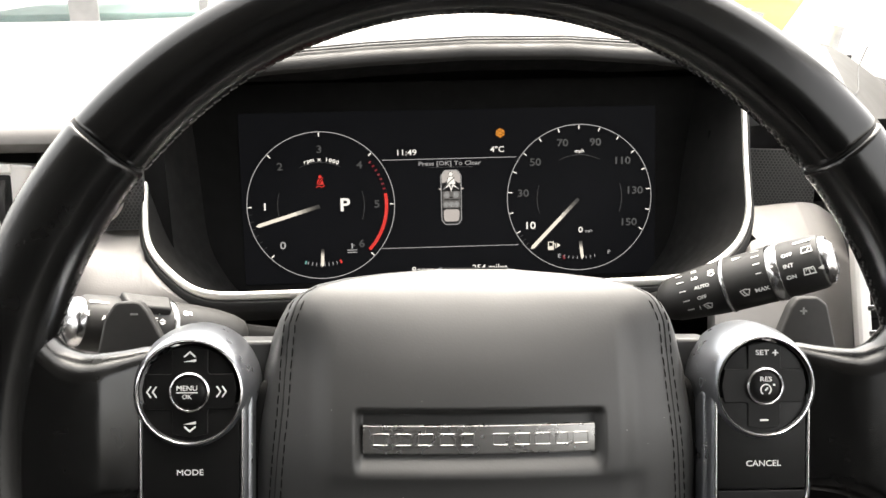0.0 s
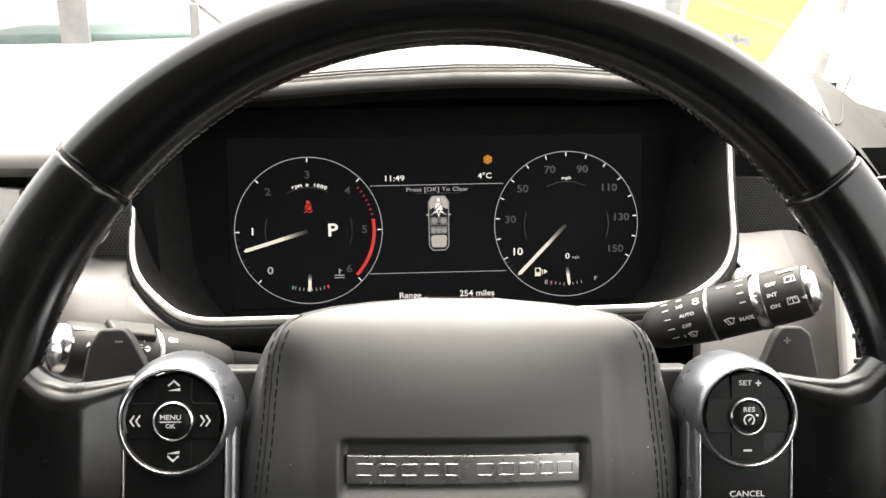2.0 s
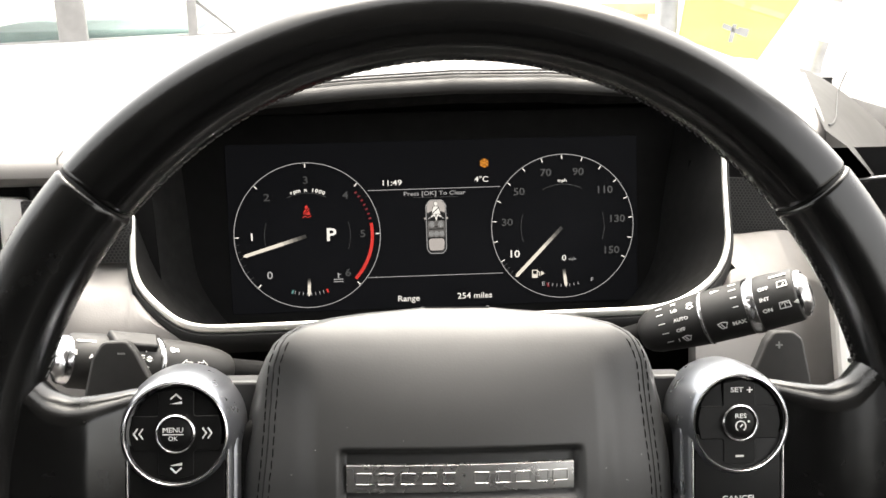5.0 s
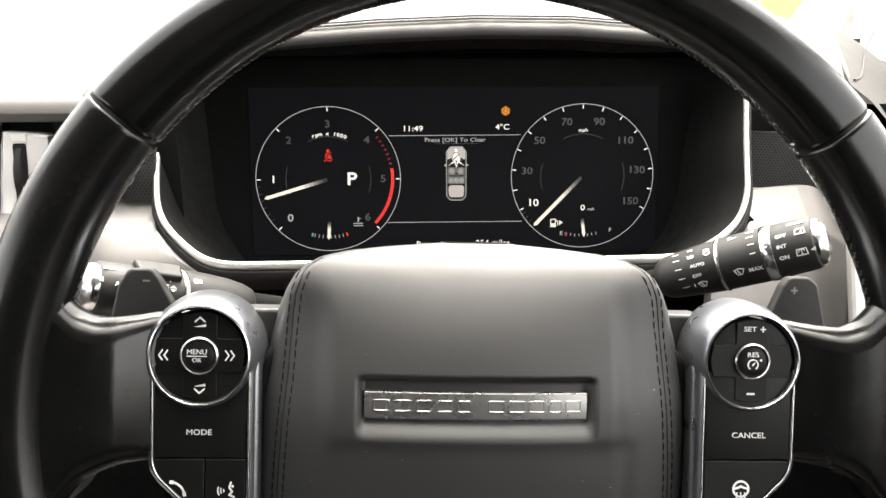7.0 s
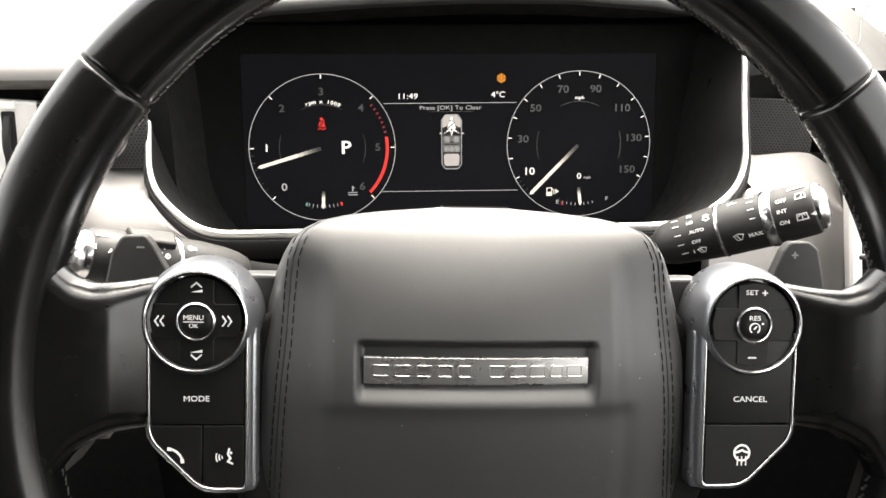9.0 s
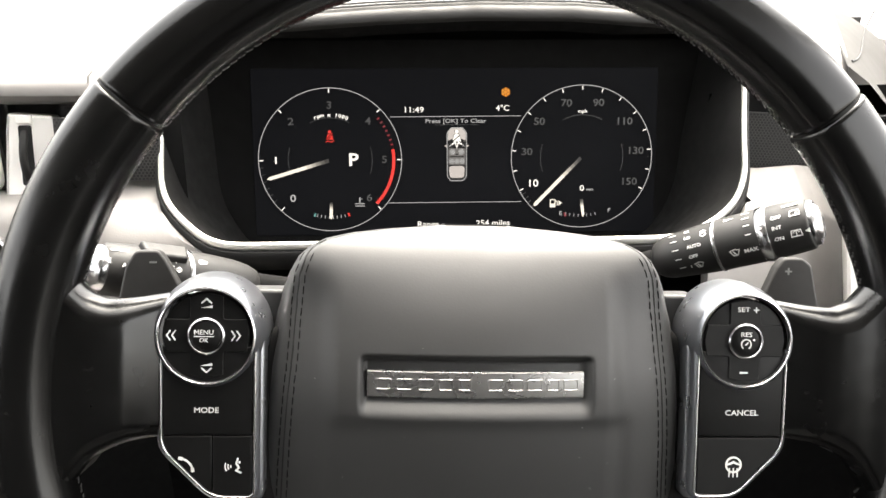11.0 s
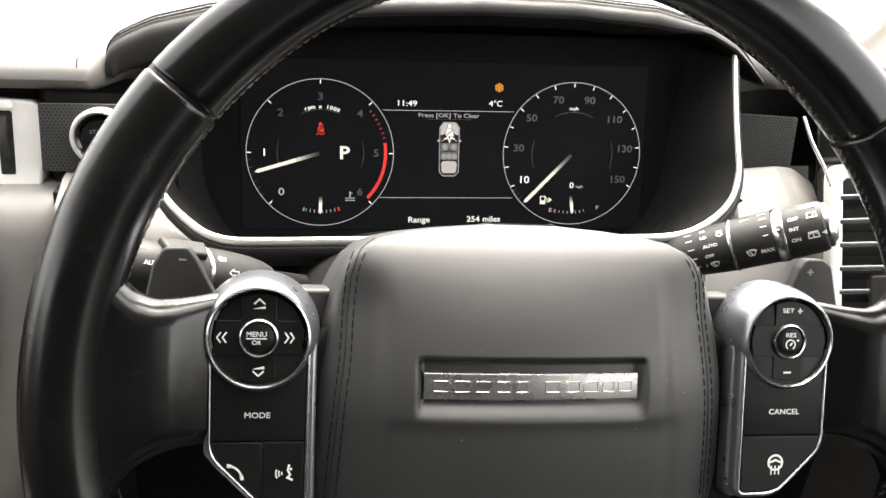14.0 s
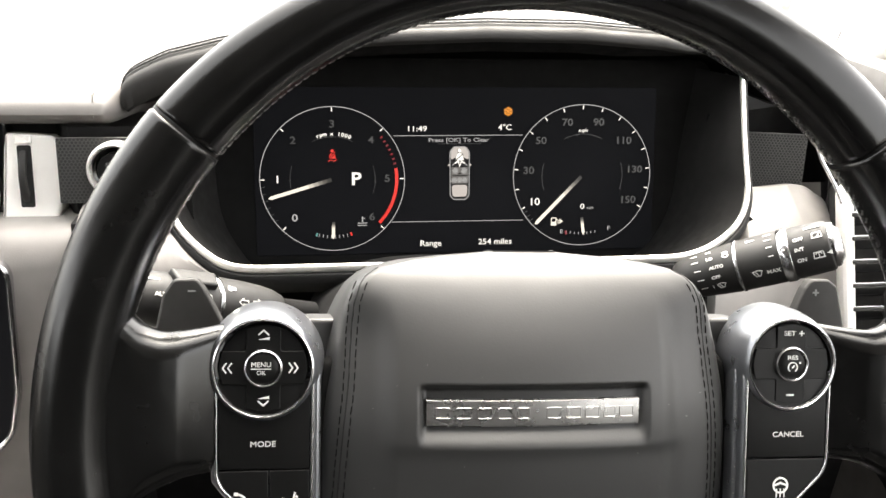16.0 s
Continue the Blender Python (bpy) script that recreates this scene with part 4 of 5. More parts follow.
def lit_word(parent, body, x, y, cap, mat, wide=1.18, bold=0.012, align="CENTER", turn=0.0):
    return word(parent, body, x, y, 0.16, cap, wide, mat, align, bold, "lit_lettering", turn)


def arc_word(parent, body, cx, cy, r, cap, mat, step, mid=90.0):
    """Lettering set along a circle."""
    out, n = None, len(body)
    for i, ch in enumerate(body):
        if ch == " ":
            continue
        a = mid - (i - (n - 1) / 2) * step
        x, y = cx + r * math.cos(radians(a)), cy + r * math.sin(radians(a))
        b = lettering(ch, cap * MM, at(x * MM, y * MM, 0.16 * MM, a - 90), 0.00012, 1.15, "CENTER", 0.04 * cap * MM)
        out = join(out, b) if out else b
    part("lit_lettering", out, mat, parent)


def dial(name, cx, cy, r, label):
    bm = lathe(bmesh.new(), [((r - 0.55) * MM, 0), ((r - 0.5) * MM, 0.15 * MM), ((r - 0.1) * MM, 0.15 * MM), (r * MM, 0)], 160, (cx * MM, cy * MM), False)
    d = part(name, bm, LIT_SOFT, cluster, label)
    for a0, a1, k in ((62, 118, 0.585), (162, 200, 0.585), (-20, 18, 0.585)):
        lit(d, [(arc(cx, cy, r * k, a0, a1, 20), 0.32, False)], mat=LIT_GREY)
    return d


def tick(parent, cx, cy, r, angles, inner, w, mat):
    for a in angles:
        lit(parent, [([(cx + r * q * math.cos(radians(a)), cy + r * q * math.sin(radians(a))) for q in (inner, 0.985)], w, False)], mat=mat, name="dial_tick")


def needle(parent, cx, cy, angle, r0, r1, w0, w1, name="needle"):
    c, s = math.cos(radians(angle)), math.sin(radians(angle))
    steps = [0.0, 0.07, 0.14, 0.21, 0.28, 0.36, 1.0]
    mats = (*LIT_FADE, LIT_CREAM)
    for i in range(6):
        a, b = r0 + (r1 - r0) * steps[i], r0 + (r1 - r0) * steps[i + 1]
        wa, wb = w0 + (w1 - w0) * steps[i], w0 + (w1 - w0) * steps[i + 1]
        pts = [(a, -wa / 2), (b, -wb / 2), (b, wb / 2), (a, wa / 2)]
        if i == 5:
            pts = [(a, -wa / 2), (b - 2, -wb / 2), (b, 0), (b - 2, wb / 2), (a, wa / 2)]
        lit(parent, (), [[(cx + x * c - y * s, cy + x * s + y * c) for x, y in pts]], mats[i], 0.25 + 0.02 * i, name)


TX, TY, TR = -111.1, -9.5, 50.6
tacho = dial("tachometer", TX, TY, TR, "engine speed dial with red zone")
tick(tacho, TX, TY, TR, [225 - 45 * v for v in range(7)], 0.93, 0.8, LIT_WHITE)
tick(tacho, TX, TY, TR, [186 + 6 * v for v in range(6)], 0.935, 0.35, LIT_GREY)
for v, mat in ((0, LIT_SOFT), (1, LIT_WHITE), (2, LIT_GREY), (3, LIT_GREY), (4, LIT_GREY), (5, LIT_GREY), (6, LIT_GREY)):
    a = radians(225 - 45 * v)
    lit_word(tacho, str(v), TX + TR * 0.755 * math.cos(a), TY + TR * 0.755 * math.sin(a), 5.0, mat, 1.2, 0.02)
lit(tacho, [(arc(TX, TY, TR * 0.885, 9.5, -44, 30), 2.2, False)], mat=LIT_RED, name="red_zone")
for a in np.arange(13, 40, 4.4):
    lit(tacho, [(arc(TX, TY, TR * 0.885, a, a + 1.6, 2), 1.9, False)], mat=LIT_RED_DIM, name="red_zone_dot")
arc_word(tacho, "rpm x 1000", TX, TY, TR * 0.625, 2.5, LIT_WHITE, 4.55, 88)
needle(tacho, TX, TY, 196.5, 1.0, TR * 0.925, 2.6, 2.4)
lit_word(tacho, "P", TX + 16.2, TY - 0.2, 8.6, LIT_WHITE, 1.15, 0.03)
lit(tacho, [([(TX - 3.0, TY + 12.5), (TX - 1.2, TY + 13.6), (TX + 0.9, TY + 12.6), (TX + 3.0, TY + 13.8)], 0.55, False), ([(TX + 1.9, TY + 19.2), (TX - 1.8, TY + 14.4)], 0.5, False)],
    [circle(TX - 0.1, TY + 19.8, 1.15, 14), [(TX - 2.6, TY + 14.6), (TX - 1.6, TY + 17.9), (TX + 0.2, TY + 18.4)], [(TX - 0.9, TY + 14.4), (TX + 2.4, TY + 14.4), (TX + 1.7, TY + 17.6)]], LIT_RED, name="belt_warning_lamp")
tick(tacho, TX, TY, TR * 0.84, [255.5 + 4.0 * v for v in range(8)], 0.93, 0.45, LIT_SOFT)
lit(tacho, [([(TX + TR * q * math.cos(radians(a)), TY + TR * q * math.sin(radians(a))) for q in (0.78, 0.83)], 1.3, False) for a in (287.5,)], mat=LIT_RED, name="hot_mark")
lit(tacho, [([(TX + TR * q * math.cos(radians(a)), TY + TR * q * math.sin(radians(a))) for q in (0.78, 0.83)], 1.3, False) for a in (253,)], mat=LIT_TEAL, name="cold_mark")
needle(tacho, TX, TY - 28, 268, 2.0, 14.6, 2.2, 2.2, "temperature_needle")
lit(tacho, [([(TX + 20.2, TY - 30.4), (TX + 20.2, TY - 26.6)], 0.9, False), ([(TX + 16.8, TY - 31.2), (TX + 23.6, TY - 31.2)], 0.6, False), ([(TX + 16.8, TY - 32.8), (TX + 23.6, TY - 32.8)], 0.6, False), ([(TX + 20.2, TY - 27.8), (TX + 22, TY - 27.8)], 0.5, False)], mat=LIT_SOFT, name="coolant_mark")

SX, SY, SR = 68.2, -8.7, 51.0
speedo = dial("speedometer", SX, SY, SR, "road speed dial")
tick(speedo, SX, SY, SR, [225 - 16.85 * v for v in range(1, 16)], 0.93, 0.75, LIT_WHITE)
tick(speedo, SX, SY, SR, [212 + 4.2 * v for v in range(4)], 0.93, 0.35, LIT_GREY)
for v in range(10, 160, 20):
    a = radians(225 - 1.685 * v)
    k = 0.78 if v < 100 else 0.765
    lit_word(speedo, str(v), SX + SR * k * math.cos(a), SY + SR * k * math.sin(a), 5.0, LIT_WHITE if v == 10 else LIT_GREY, 1.15, 0.02)
lit_word(speedo, "mph", SX, SY + SR * 0.635, 2.4, LIT_WHITE, 1.1)
needle(speedo, SX, SY, 225.5, 1.0, SR * 0.965, 2.4, 2.6)
lit_word(speedo, "0", SX + 0.6, SY - 22.6, 4.0, LIT_WHITE, 1.15)
lit_word(speedo, "mph", SX + 6.4, SY - 23.4, 1.9, LIT_SOFT, 1.1)
tick(speedo, SX, SY, SR * 0.86, [255 + 4.2 * v for v in range(8)], 0.94, 0.45, LIT_SOFT)
lit_word(speedo, "E", SX - 14.6, SY - 40.6, 2.8, LIT_SOFT)
lit_word(speedo, "F", SX + 20.6, SY - 38.8, 2.8, LIT_SOFT)
lit(speedo, [([(SX - 11.6, SY - 40.0), (SX - 10.9, SY - 42.8)], 1.6, False)], mat=LIT_RED_DIM, name="reserve_mark")
needle(speedo, SX, SY - 28, 277, 2.4, 15.4, 2.2, 2.2, "fuel_needle")
lit(speedo, [([(SX - 22.2, SY - 35.8), (SX - 22.2, SY - 30.6), (SX - 18.8, SY - 30.6), (SX - 18.8, SY - 35.8)], 0.7, True), ([(SX - 18.6, SY - 31.4), (SX - 17.2, SY - 32.2), (SX - 17.2, SY - 35.0)], 0.6, False)], [[(SX - 16.2, SY - 34.8), (SX - 13.6, SY - 33.0), (SX - 16.2, SY - 31.2)], [(SX - 22.2, SY - 35.8), (SX - 18.8, SY - 35.8), (SX - 18.8, SY - 33.4), (SX - 22.2, SY - 33.4)]], LIT_CREAM, name="fuel_mark")

info = part("message_panel", stroke(bmesh.new(), [(-68.5 * MM, 20.5 * MM), (24.0 * MM, 20.7 * MM)], 0.45 * MM, 0, 0.1 * MM), LIT_SOFT, cluster, "lit message panel between the dials")
lit(info, [([(-70.5, -40.3), (25.0, -40.4)], 0.45, False)], mat=LIT_SOFT)
lit(info, [([(-37, 14.7), (-6, 14.7)], 0.25, False)], mat=LIT_GREY)
lit_word(info, "11:49", -51.9, 25.2, 3.8, LIT_WHITE, 1.22)
lit_word(info, "4\u00b0C", 11.0, 26.0, 3.9, LIT_WHITE, 1.1)
lit_word(info, "Press [OK] To Clear", -22.2, 17.3, 2.8, LIT_SOFT, 1.27, 0.01)
lit_word(info, "Range", -42.3, -56.2, 4.1, LIT_WHITE, 1.1)
lit_word(info, "254 miles", 4.5, -55.8, 4.1, LIT_WHITE, 1.1)
flake = [([(13.2 + 3.0 * math.cos(radians(a)), 37.3 + 3.0 * math.sin(radians(a))), (13.2 - 3.0 * math.cos(radians(a)), 37.3 - 3.0 * math.sin(radians(a)))], 0.75, False) for a in (30, 90, 150)]
lit(info, flake + [(circle(13.2, 37.3, 2.3, 6, radians(30)), 0.5, True), (circle(13.2, 37.3, 3.1, 6, radians(30)), 0.35, True)], mat=LIT_AMBER, name="frost_warning_lamp")
# plan view of a car: outline, dark glass, seats and tail
shape = fillet([(-29.4, -22), (-26.5, -25.2), (-16.4, -25.2), (-13.6, -22), (-13.4, 9), (-16.4, 12.9), (-26.4, 12.9), (-29.6, 9)], 2.6, 5)
car = lit(info, (), [shape], LIT_CAR_EDGE, 0.05, "car_outline")
lit(car, (), [offset(shape, 0.75)], GAP, 0.12, "car_glass")
lit(car, (), [fillet([(-28.6, 3.2), (-25.4, 4.8), (-17.6, 4.8), (-14.4, 3.2), (-14.4, 9), (-17.0, 12.2), (-26.0, 12.2), (-28.6, 9)], 1.8, 4)], LIT_CAR, 0.24, "car_bonnet")
lit(car, (), [fillet([(-28.0, -13.4), (-15.0, -13.4), (-14.8, -1.8), (-28.2, -1.8)], 1.0, 3)], LIT_CAR_MID, 0.24, "car_cabin")
lit(car, (), [fillet([(-27.2, -22.8), (-15.8, -22.8), (-15.2, -14.4), (-27.8, -14.4)], 2.4, 4)], LIT_CAR, 0.24, "car_tail")
for x, y, q in ((-25, -4.4, 1.9), (-18, -4.4, 1.9), (-25.6, -11.0, 1.7), (-21.5, -11.0, 1.7), (-17.4, -11.0, 1.7)):
    lit(car, [(circle(x, y, q, 14), 0.55, True)], [circle(x, y, q * 0.75, 12)], LIT_CAR_EDGE, 0.34, "car_seat")
lit(car, [([(-27.4, -7.7), (-15.6, -7.7)], 0.7, False), ([(-22.6, -6.2), (-20.4, -6.2)], 0.9, False)], (), GAP, 0.36, "car_seat_row")
lit(car, (), [[(-31.4, -0.2), (-29.4, -1.2), (-29.4, 0.8)], [(-13.6, -1.2), (-11.6, -0.2), (-13.6, 0.8)]], LIT_CAR, 0.1, "car_mirror")
lit(car, [(arc(-21.5, -7.6, 9.3, 50, 130, 12), 0.7, False)], (), LIT_SOFT, 0.36, "car_windscreen")
figure = [[(-24.8, 3.0), (-18.2, 3.0), (-19.4, 7.4), (-20.6, 8.2), (-22.6, 8.2), (-23.8, 7.4)], circle(-21.6, 10.0, 1.5, 14)]
lit(car, [(q, 0.6, True) for q in figure], (), GAP, 0.42, "belt_mark_edge")
lit(car, [([(-25.4, 1.0), (-22.8, 2.6), (-21.5, -1.2), (-20.2, 2.6), (-17.6, 1.0)], 0.9, False)], figure, LIT_WHITE, 0.5, "belt_mark")
lit(car, [([(-19.0, 7.6), (-24.6, 3.2)], 0.6, False)], (), GAP, 0.8, "belt_strap")

# the plan view is a little slimmer than its parts were drawn
for ob in [car] + list(car.children):
    for v in ob.data.vertices:
        v.co.x = -21.5 * MM + (v.co.x + 21.5 * MM) * 0.90

# Outline of the chrome surround, in the display's plane, leaning towards the driver at the foot.
SURROUND = [(-217, 62), (-213, 30), (-211.3, 12), (-209.6, -6), (-208.2, -16), (-204.5, -25.5), (-197.5, -34), (-186, -43.4), (-178, -48.3), (-168, -51.3), (-156, -52)]
SURROUND += [(-130, -52), (-90, -51.8), (-50, -51.7), (0, -51.5), (40, -51.4), (75, -51.3), (98, -51.0), (110, -49.4), (121, -46), (134, -39.6), (145, -31.4), (152, -22), (156.2, -12), (158.2, 0), (161.5, 18), (166.5, 41), (171, 62)]


def lean(x, y, lift=0.0):
    """A point of the surround's leaning plane, in metres in the display's frame."""
    h = 73 - 0.65 * y
    return Vector((x * MM, y * MM, h * MM)) + Vector((0, 0.545, 0.838)) * lift * MM


def rounded(pts, n=3):
    """Cuts the corners of an open line."""
    for _ in range(n):
        out = [pts[0]]
        for a, b in zip(pts, pts[1:]):
            out += [tuple(0.75 * u + 0.25 * v for u, v in zip(a, b)), tuple(0.25 * u + 0.75 * v for u, v in zip(a, b))]
        pts = out + [pts[-1]]
    return pts


line = rounded([(-23 + (x + 23) * 0.997, y) for x, y in SURROUND], 2)
binnacle = thing("instrument_binnacle", DISPLAY, "black instrument binnacle with a bright metal surround, under a padded hood", "instrument binnacle")


def shifted(line, d):
    """The open outline moved outwards by d."""
    out = []
    for i, p in enumerate(line):
        a, b = Vector(line[max(0, i - 1)]), Vector(line[min(len(line) - 1, i + 1)])
        t = (b - a).normalized()
        e = d if d < 2.6 else 2.6 + (d - 2.6) * (0.35 + 0.65 * abs(t.x))
        out.append((p[0] + t.y * e, p[1] - t.x * e))
    return out


def strip(bm, rows):
    rows = [ring(bm, r) for r in rows]
    for a, b in zip(rows, rows[1:]):
        bridge(bm, a, b, False)
    return bm


prof = [(-1.2, -1.2), (-1.1, 0.5), (-0.6, 1.2), (0.3, 1.5), (1.5, 0.9), (2.3, -0.6), (2.6, -3.0)]
part("surround", strip(bmesh.new(), [[lean(x, y, l) for x, y in shifted(line, d)] for d, l in prof]), ALLOY, binnacle, "bright satin metal surround")
part("outer_lip", strip(bmesh.new(), [[lean(x, y, l) for x, y in shifted(line, d)] for d, l in ((2.6, -2.0), (4.2, -1.2), (6.4, -2.4), (8.0, -6.0), (8.4, -16.0))]), BINNACLE_WALL, binnacle)
inner = []
for k in range(9):
    t = k / 8
    row = []
    for x, y in shifted(line, -1.1 - 4.5 * t):
        p = lean(x, y, -2.5)
        q = Vector(((-23 + (x + 23) * 0.93) * MM, (y * 1.7 if y < 0 else min(68, y * 1.1)) * MM, -1 * MM))
        w = t ** 0.8
        row.append(p.lerp(q, w))
    inner.append(row)
part("inner_wall", strip(bmesh.new(), inner), BINNACLE_WALL, binnacle, "matt black inner wall")

# ---- padded hood over the instruments ----
HOOD = [(-0.1652, 1.222), (-0.1642, 1.2272), (-0.162, 1.2308), (-0.158, 1.2338), (-0.152, 1.2370), (-0.138, 1.2435), (-0.105, 1.252), (-0.07, 1.2575), (0.0, 1.2625), (0.06, 1.2650), (0.12, 1.2645), (0.175, 1.2605), (0.217, 1.250), (0.240, 1.2400), (0.258, 1.2280), (0.272, 1.2150), (0.284, 1.202), (0.287, 1.197)]
FOOT = [(-0.1652, 1.2140), (-0.1635, 1.2115), (-0.158, 1.2095), (-0.130, 1.2095), (-0.112, 1.220), (-0.105, 1.237), (0.21, 1.240), (0.245, 1.226), (0.287, 1.194)]
cover_rows, hood_rows, under_rows, seam_rows = [], [], [], ([], [])
for x in sorted(set(np.round(np.concatenate([np.linspace(-0.1652, -0.156, 14), np.linspace(-0.156, 0.275, 113)]), 5))):
    top, foot = table(HOOD, x), table(FOOT, x)
    y0 = 0.538 + 0.045 * ease(0.18, 0.29, x) + 0.006 * ease(-0.10, -0.168, x) * 0.4
    k = min(1, (top - foot) / 0.02)
    thick = 0.0105 * ease(-0.06, -0.125, x)
    sec = [(0.86, min(1.2525, top + 0.002)), (0.70, top + 0.003), (y0 + 0.06, top + 0.0035), (y0 + 0.024, top + 0.0025), (y0 + 0.0175, top + 0.0012), (y0 + 0.016, top - 0.0002),
           (y0 + 0.0135, top + 0.0008), (y0 + 0.010, top + 0.0003), (y0 + 0.0075, top - 0.0012), (y0 + 0.0062, top - 0.0024), (y0 + 0.0042, top - 0.0022), (y0 + 0.0012, top - 0.005 * k), (y0, top - 0.0085 * k),
           (y0 + 0.0006, top - (0.0098 + thick) * k), (y0 + 0.004, top - (0.0118 + thick) * k), (y0 + 0.020, max(foot + 0.003, top - 0.020 - thick)), (y0 + 0.045, foot + 0.004), (y0 + 0.075, foot), (0.640, foot - 0.003), (0.642, 1.16)]
    cover_rows.append([(x, y, z) for y, z in sec[:6]])
    hood_rows.append([(x, y, z) for y, z in sec[5:15]])
    under_rows.append([(x, y, z) for y, z in sec[14:]])
    seam_rows[0].append((x, y0 + 0.0195, top + 0.0016))
    seam_rows[1].append((x, y0 + 0.0098, top + 0.0008))
hood = thing("instrument_hood", pose(0, 0, 0), "padded black leather hood with twin stitched seams over the instruments", "dashboard hood")
bm = strip(bmesh.new(), hood_rows)
bm.verts.ensure_lookup_table()
n = len(hood_rows[0])
bm.faces.new([bm.verts[i] for i in range(n)])
bm.faces.new([bm.verts[len(bm.verts) - 1 - i] for i in range(n)])
part("pad", bm, HOOD_SHADED, hood, "padded leather, darkened for shade on its front", 60)
part("cover", strip(bmesh.new(), cover_rows), DASH_TOP, hood, "grey leather top behind the seams", 60)
part("underside", strip(bmesh.new(), under_rows), DEEP_BLACK, hood, "black underside")


def stitches(parent, pts, step, length, r=0.00042, mat=None):
    """A row of thread stitches along a line."""
    bm, pts = bmesh.new(), [Vector(p) for p in pts]
    run, want = 0.0, 0.0
    for a, b in zip(pts, pts[1:]):
        d = (b - a).length
        while want < run + d:
            p = a.lerp(b, (want - run) / d)
            q = p + (b - a).normalized() * length
            sweep(bm, [p - Vector((0, 0, 0.0005)), (p + q) / 2 + Vector((0, 0, 0.0003)), q - Vector((0, 0, 0.0005))], oval(r, r, 5))
            want += step
        run += d
    part("seam_stitching", bm, mat or THREAD, parent, "dark stitching")


for row in seam_rows:
    part("seam", sweep(bmesh.new(), [(x, y - 0.0024, z - 0.0006) for x, y, z in row], oval(0.0007, 0.0006, 6)), GAP, hood, "dark seam line")
stitches(hood, [(x, y, z - 0.0004) for x, y, z in seam_rows[0]], 0.0042, 0.0032, 0.0002)
stitches(hood, [(x, y, z - 0.0004) for x, y, z in seam_rows[1]], 0.0042, 0.0032, 0.0002)

# ---- dashboard ----
dash = thing("dashboard", pose(0, 0, 0), "grey soft-touch dashboard with leather top and metal details", "dashboard")
BEAM = [(0.60, 1.2010), (0.548, 1.2020), (0.534, 1.2040), (0.5280, 1.2070), (0.5252, 1.2110), (0.5265, 1.2160), (0.5315, 1.2200), (0.545, 1.2245), (0.60, 1.2300), (0.70, 1.2370), (0.80, 1.2425), (0.90, 1.2465), (0.97, 1.2490), (1.04, 1.2480), (1.16, 1.2400)]
def beam_z(y):
    return float(np.interp(y, [r[0] for r in BEAM[7:]], [r[1] for r in BEAM[7:]]))


def crest(y):
    """The right-hand edge of the dash top, which runs outwards as it goes ahead."""
    return float(np.interp(y, [0.5, 0.60, 0.87, 1.16], [0.292, 0.330, 0.4445, 0.562]))


def end_drop(x):
    """The dash top sinks a little towards its end."""
    return -0.0145 * ease(0.29, 0.44, x)


def beam(xs, first):
    """A length of the upper beam; first is the row of the profile at which it begins."""
    rows = []
    for x in xs:
        row = []
        for y, z in BEAM[first:]:
            far = y + 0.045 * ease(0.16, 0.30, x) * (1.16 - y) / 0.6 + (0.034 * ease(-0.173, -0.158, x) * ease(0.58, 0.55, y) if x < 0 else 0.05 * ease(0.335, 0.300, x) * ease(0.64, 0.54, y))
            wide = float(x) if x < 0.256 else 0.255 + (float(x) - 0.255) / 0.19 * (crest(min(far, 0.87)) - 0.255)
            limit = float(np.interp(x, [0.255, 0.40, 0.445], [1.10, 0.95, 0.87]))
            row.append((wide, far, z) if far < limit or x < 0.256 else (wide, limit + 0.004, beam_z(limit) - 0.012))
        rows.append(row)
    for row in rows:
        row[:] = [(x, y, z + end_drop(x)) for x, y, z in row]
    part("upper_beam", strip(bmesh.new(), rows), DASH_TOP, dash, "grey leather-covered upper beam")


beam(np.concatenate([np.linspace(-1.20, -0.18, 40), np.linspace(-0.176, -0.155, 10), np.linspace(-0.153, -0.146, 4)]), 0)
beam(np.linspace(-0.146, 0.255, 40), 9)
beam(np.linspace(0.255, 0.445, 40), 0)


for pts in ([(-0.1782, 0.5256, 1.2090), (-0.1788, 0.5305, 1.2220), (-0.180, 0.560, 0), (-0.190, 0.62, 0), (-0.202, 0.68, 0), (-0.225, 0.80, 0), (-0.245, 0.92, 0)],
            [(-0.163, 0.545, 0), (-0.160, 0.60, 0), (-0.166, 0.68, 0), (-0.185, 0.85, 0), (-0.20, 0.98, 0)]):
    path = [(x, y, z or beam_z(y)) for x, y, z in pts]
    part("panel_joint", sweep(bmesh.new(), path, oval(0.0005, 0.0004, 6)), DOOR_TRIM, dash, "faint panel joint")
# End face of the dash top, falling away to the door; its darker colour carries its shade.
rows = []
for k in range(9):
    t = k / 8
    rows.append([(crest(y) - 0.004 + (0.100 + 0.03 * ease(0.87, 0.6, y)) * t, y, beam_z(y) + end_drop(crest(y)) - 0.0022 - (0.064 + 0.10 * ease(0.87, 0.6, y)) * t ** 1.3) for y in np.linspace(0.555, 0.874, 16)])
part("end_face", strip(bmesh.new(), rows), END_SHADED, dash, "end face of the dash top, greyed for its shade")
def end_point(y, t):
    return Vector((crest(y) - 0.004 + (0.100 + 0.03 * ease(0.87, 0.6, y)) * t, y, beam_z(y) + end_drop(crest(y)) - 0.0019 - (0.064 + 0.10 * ease(0.87, 0.6, y)) * t ** 1.3))


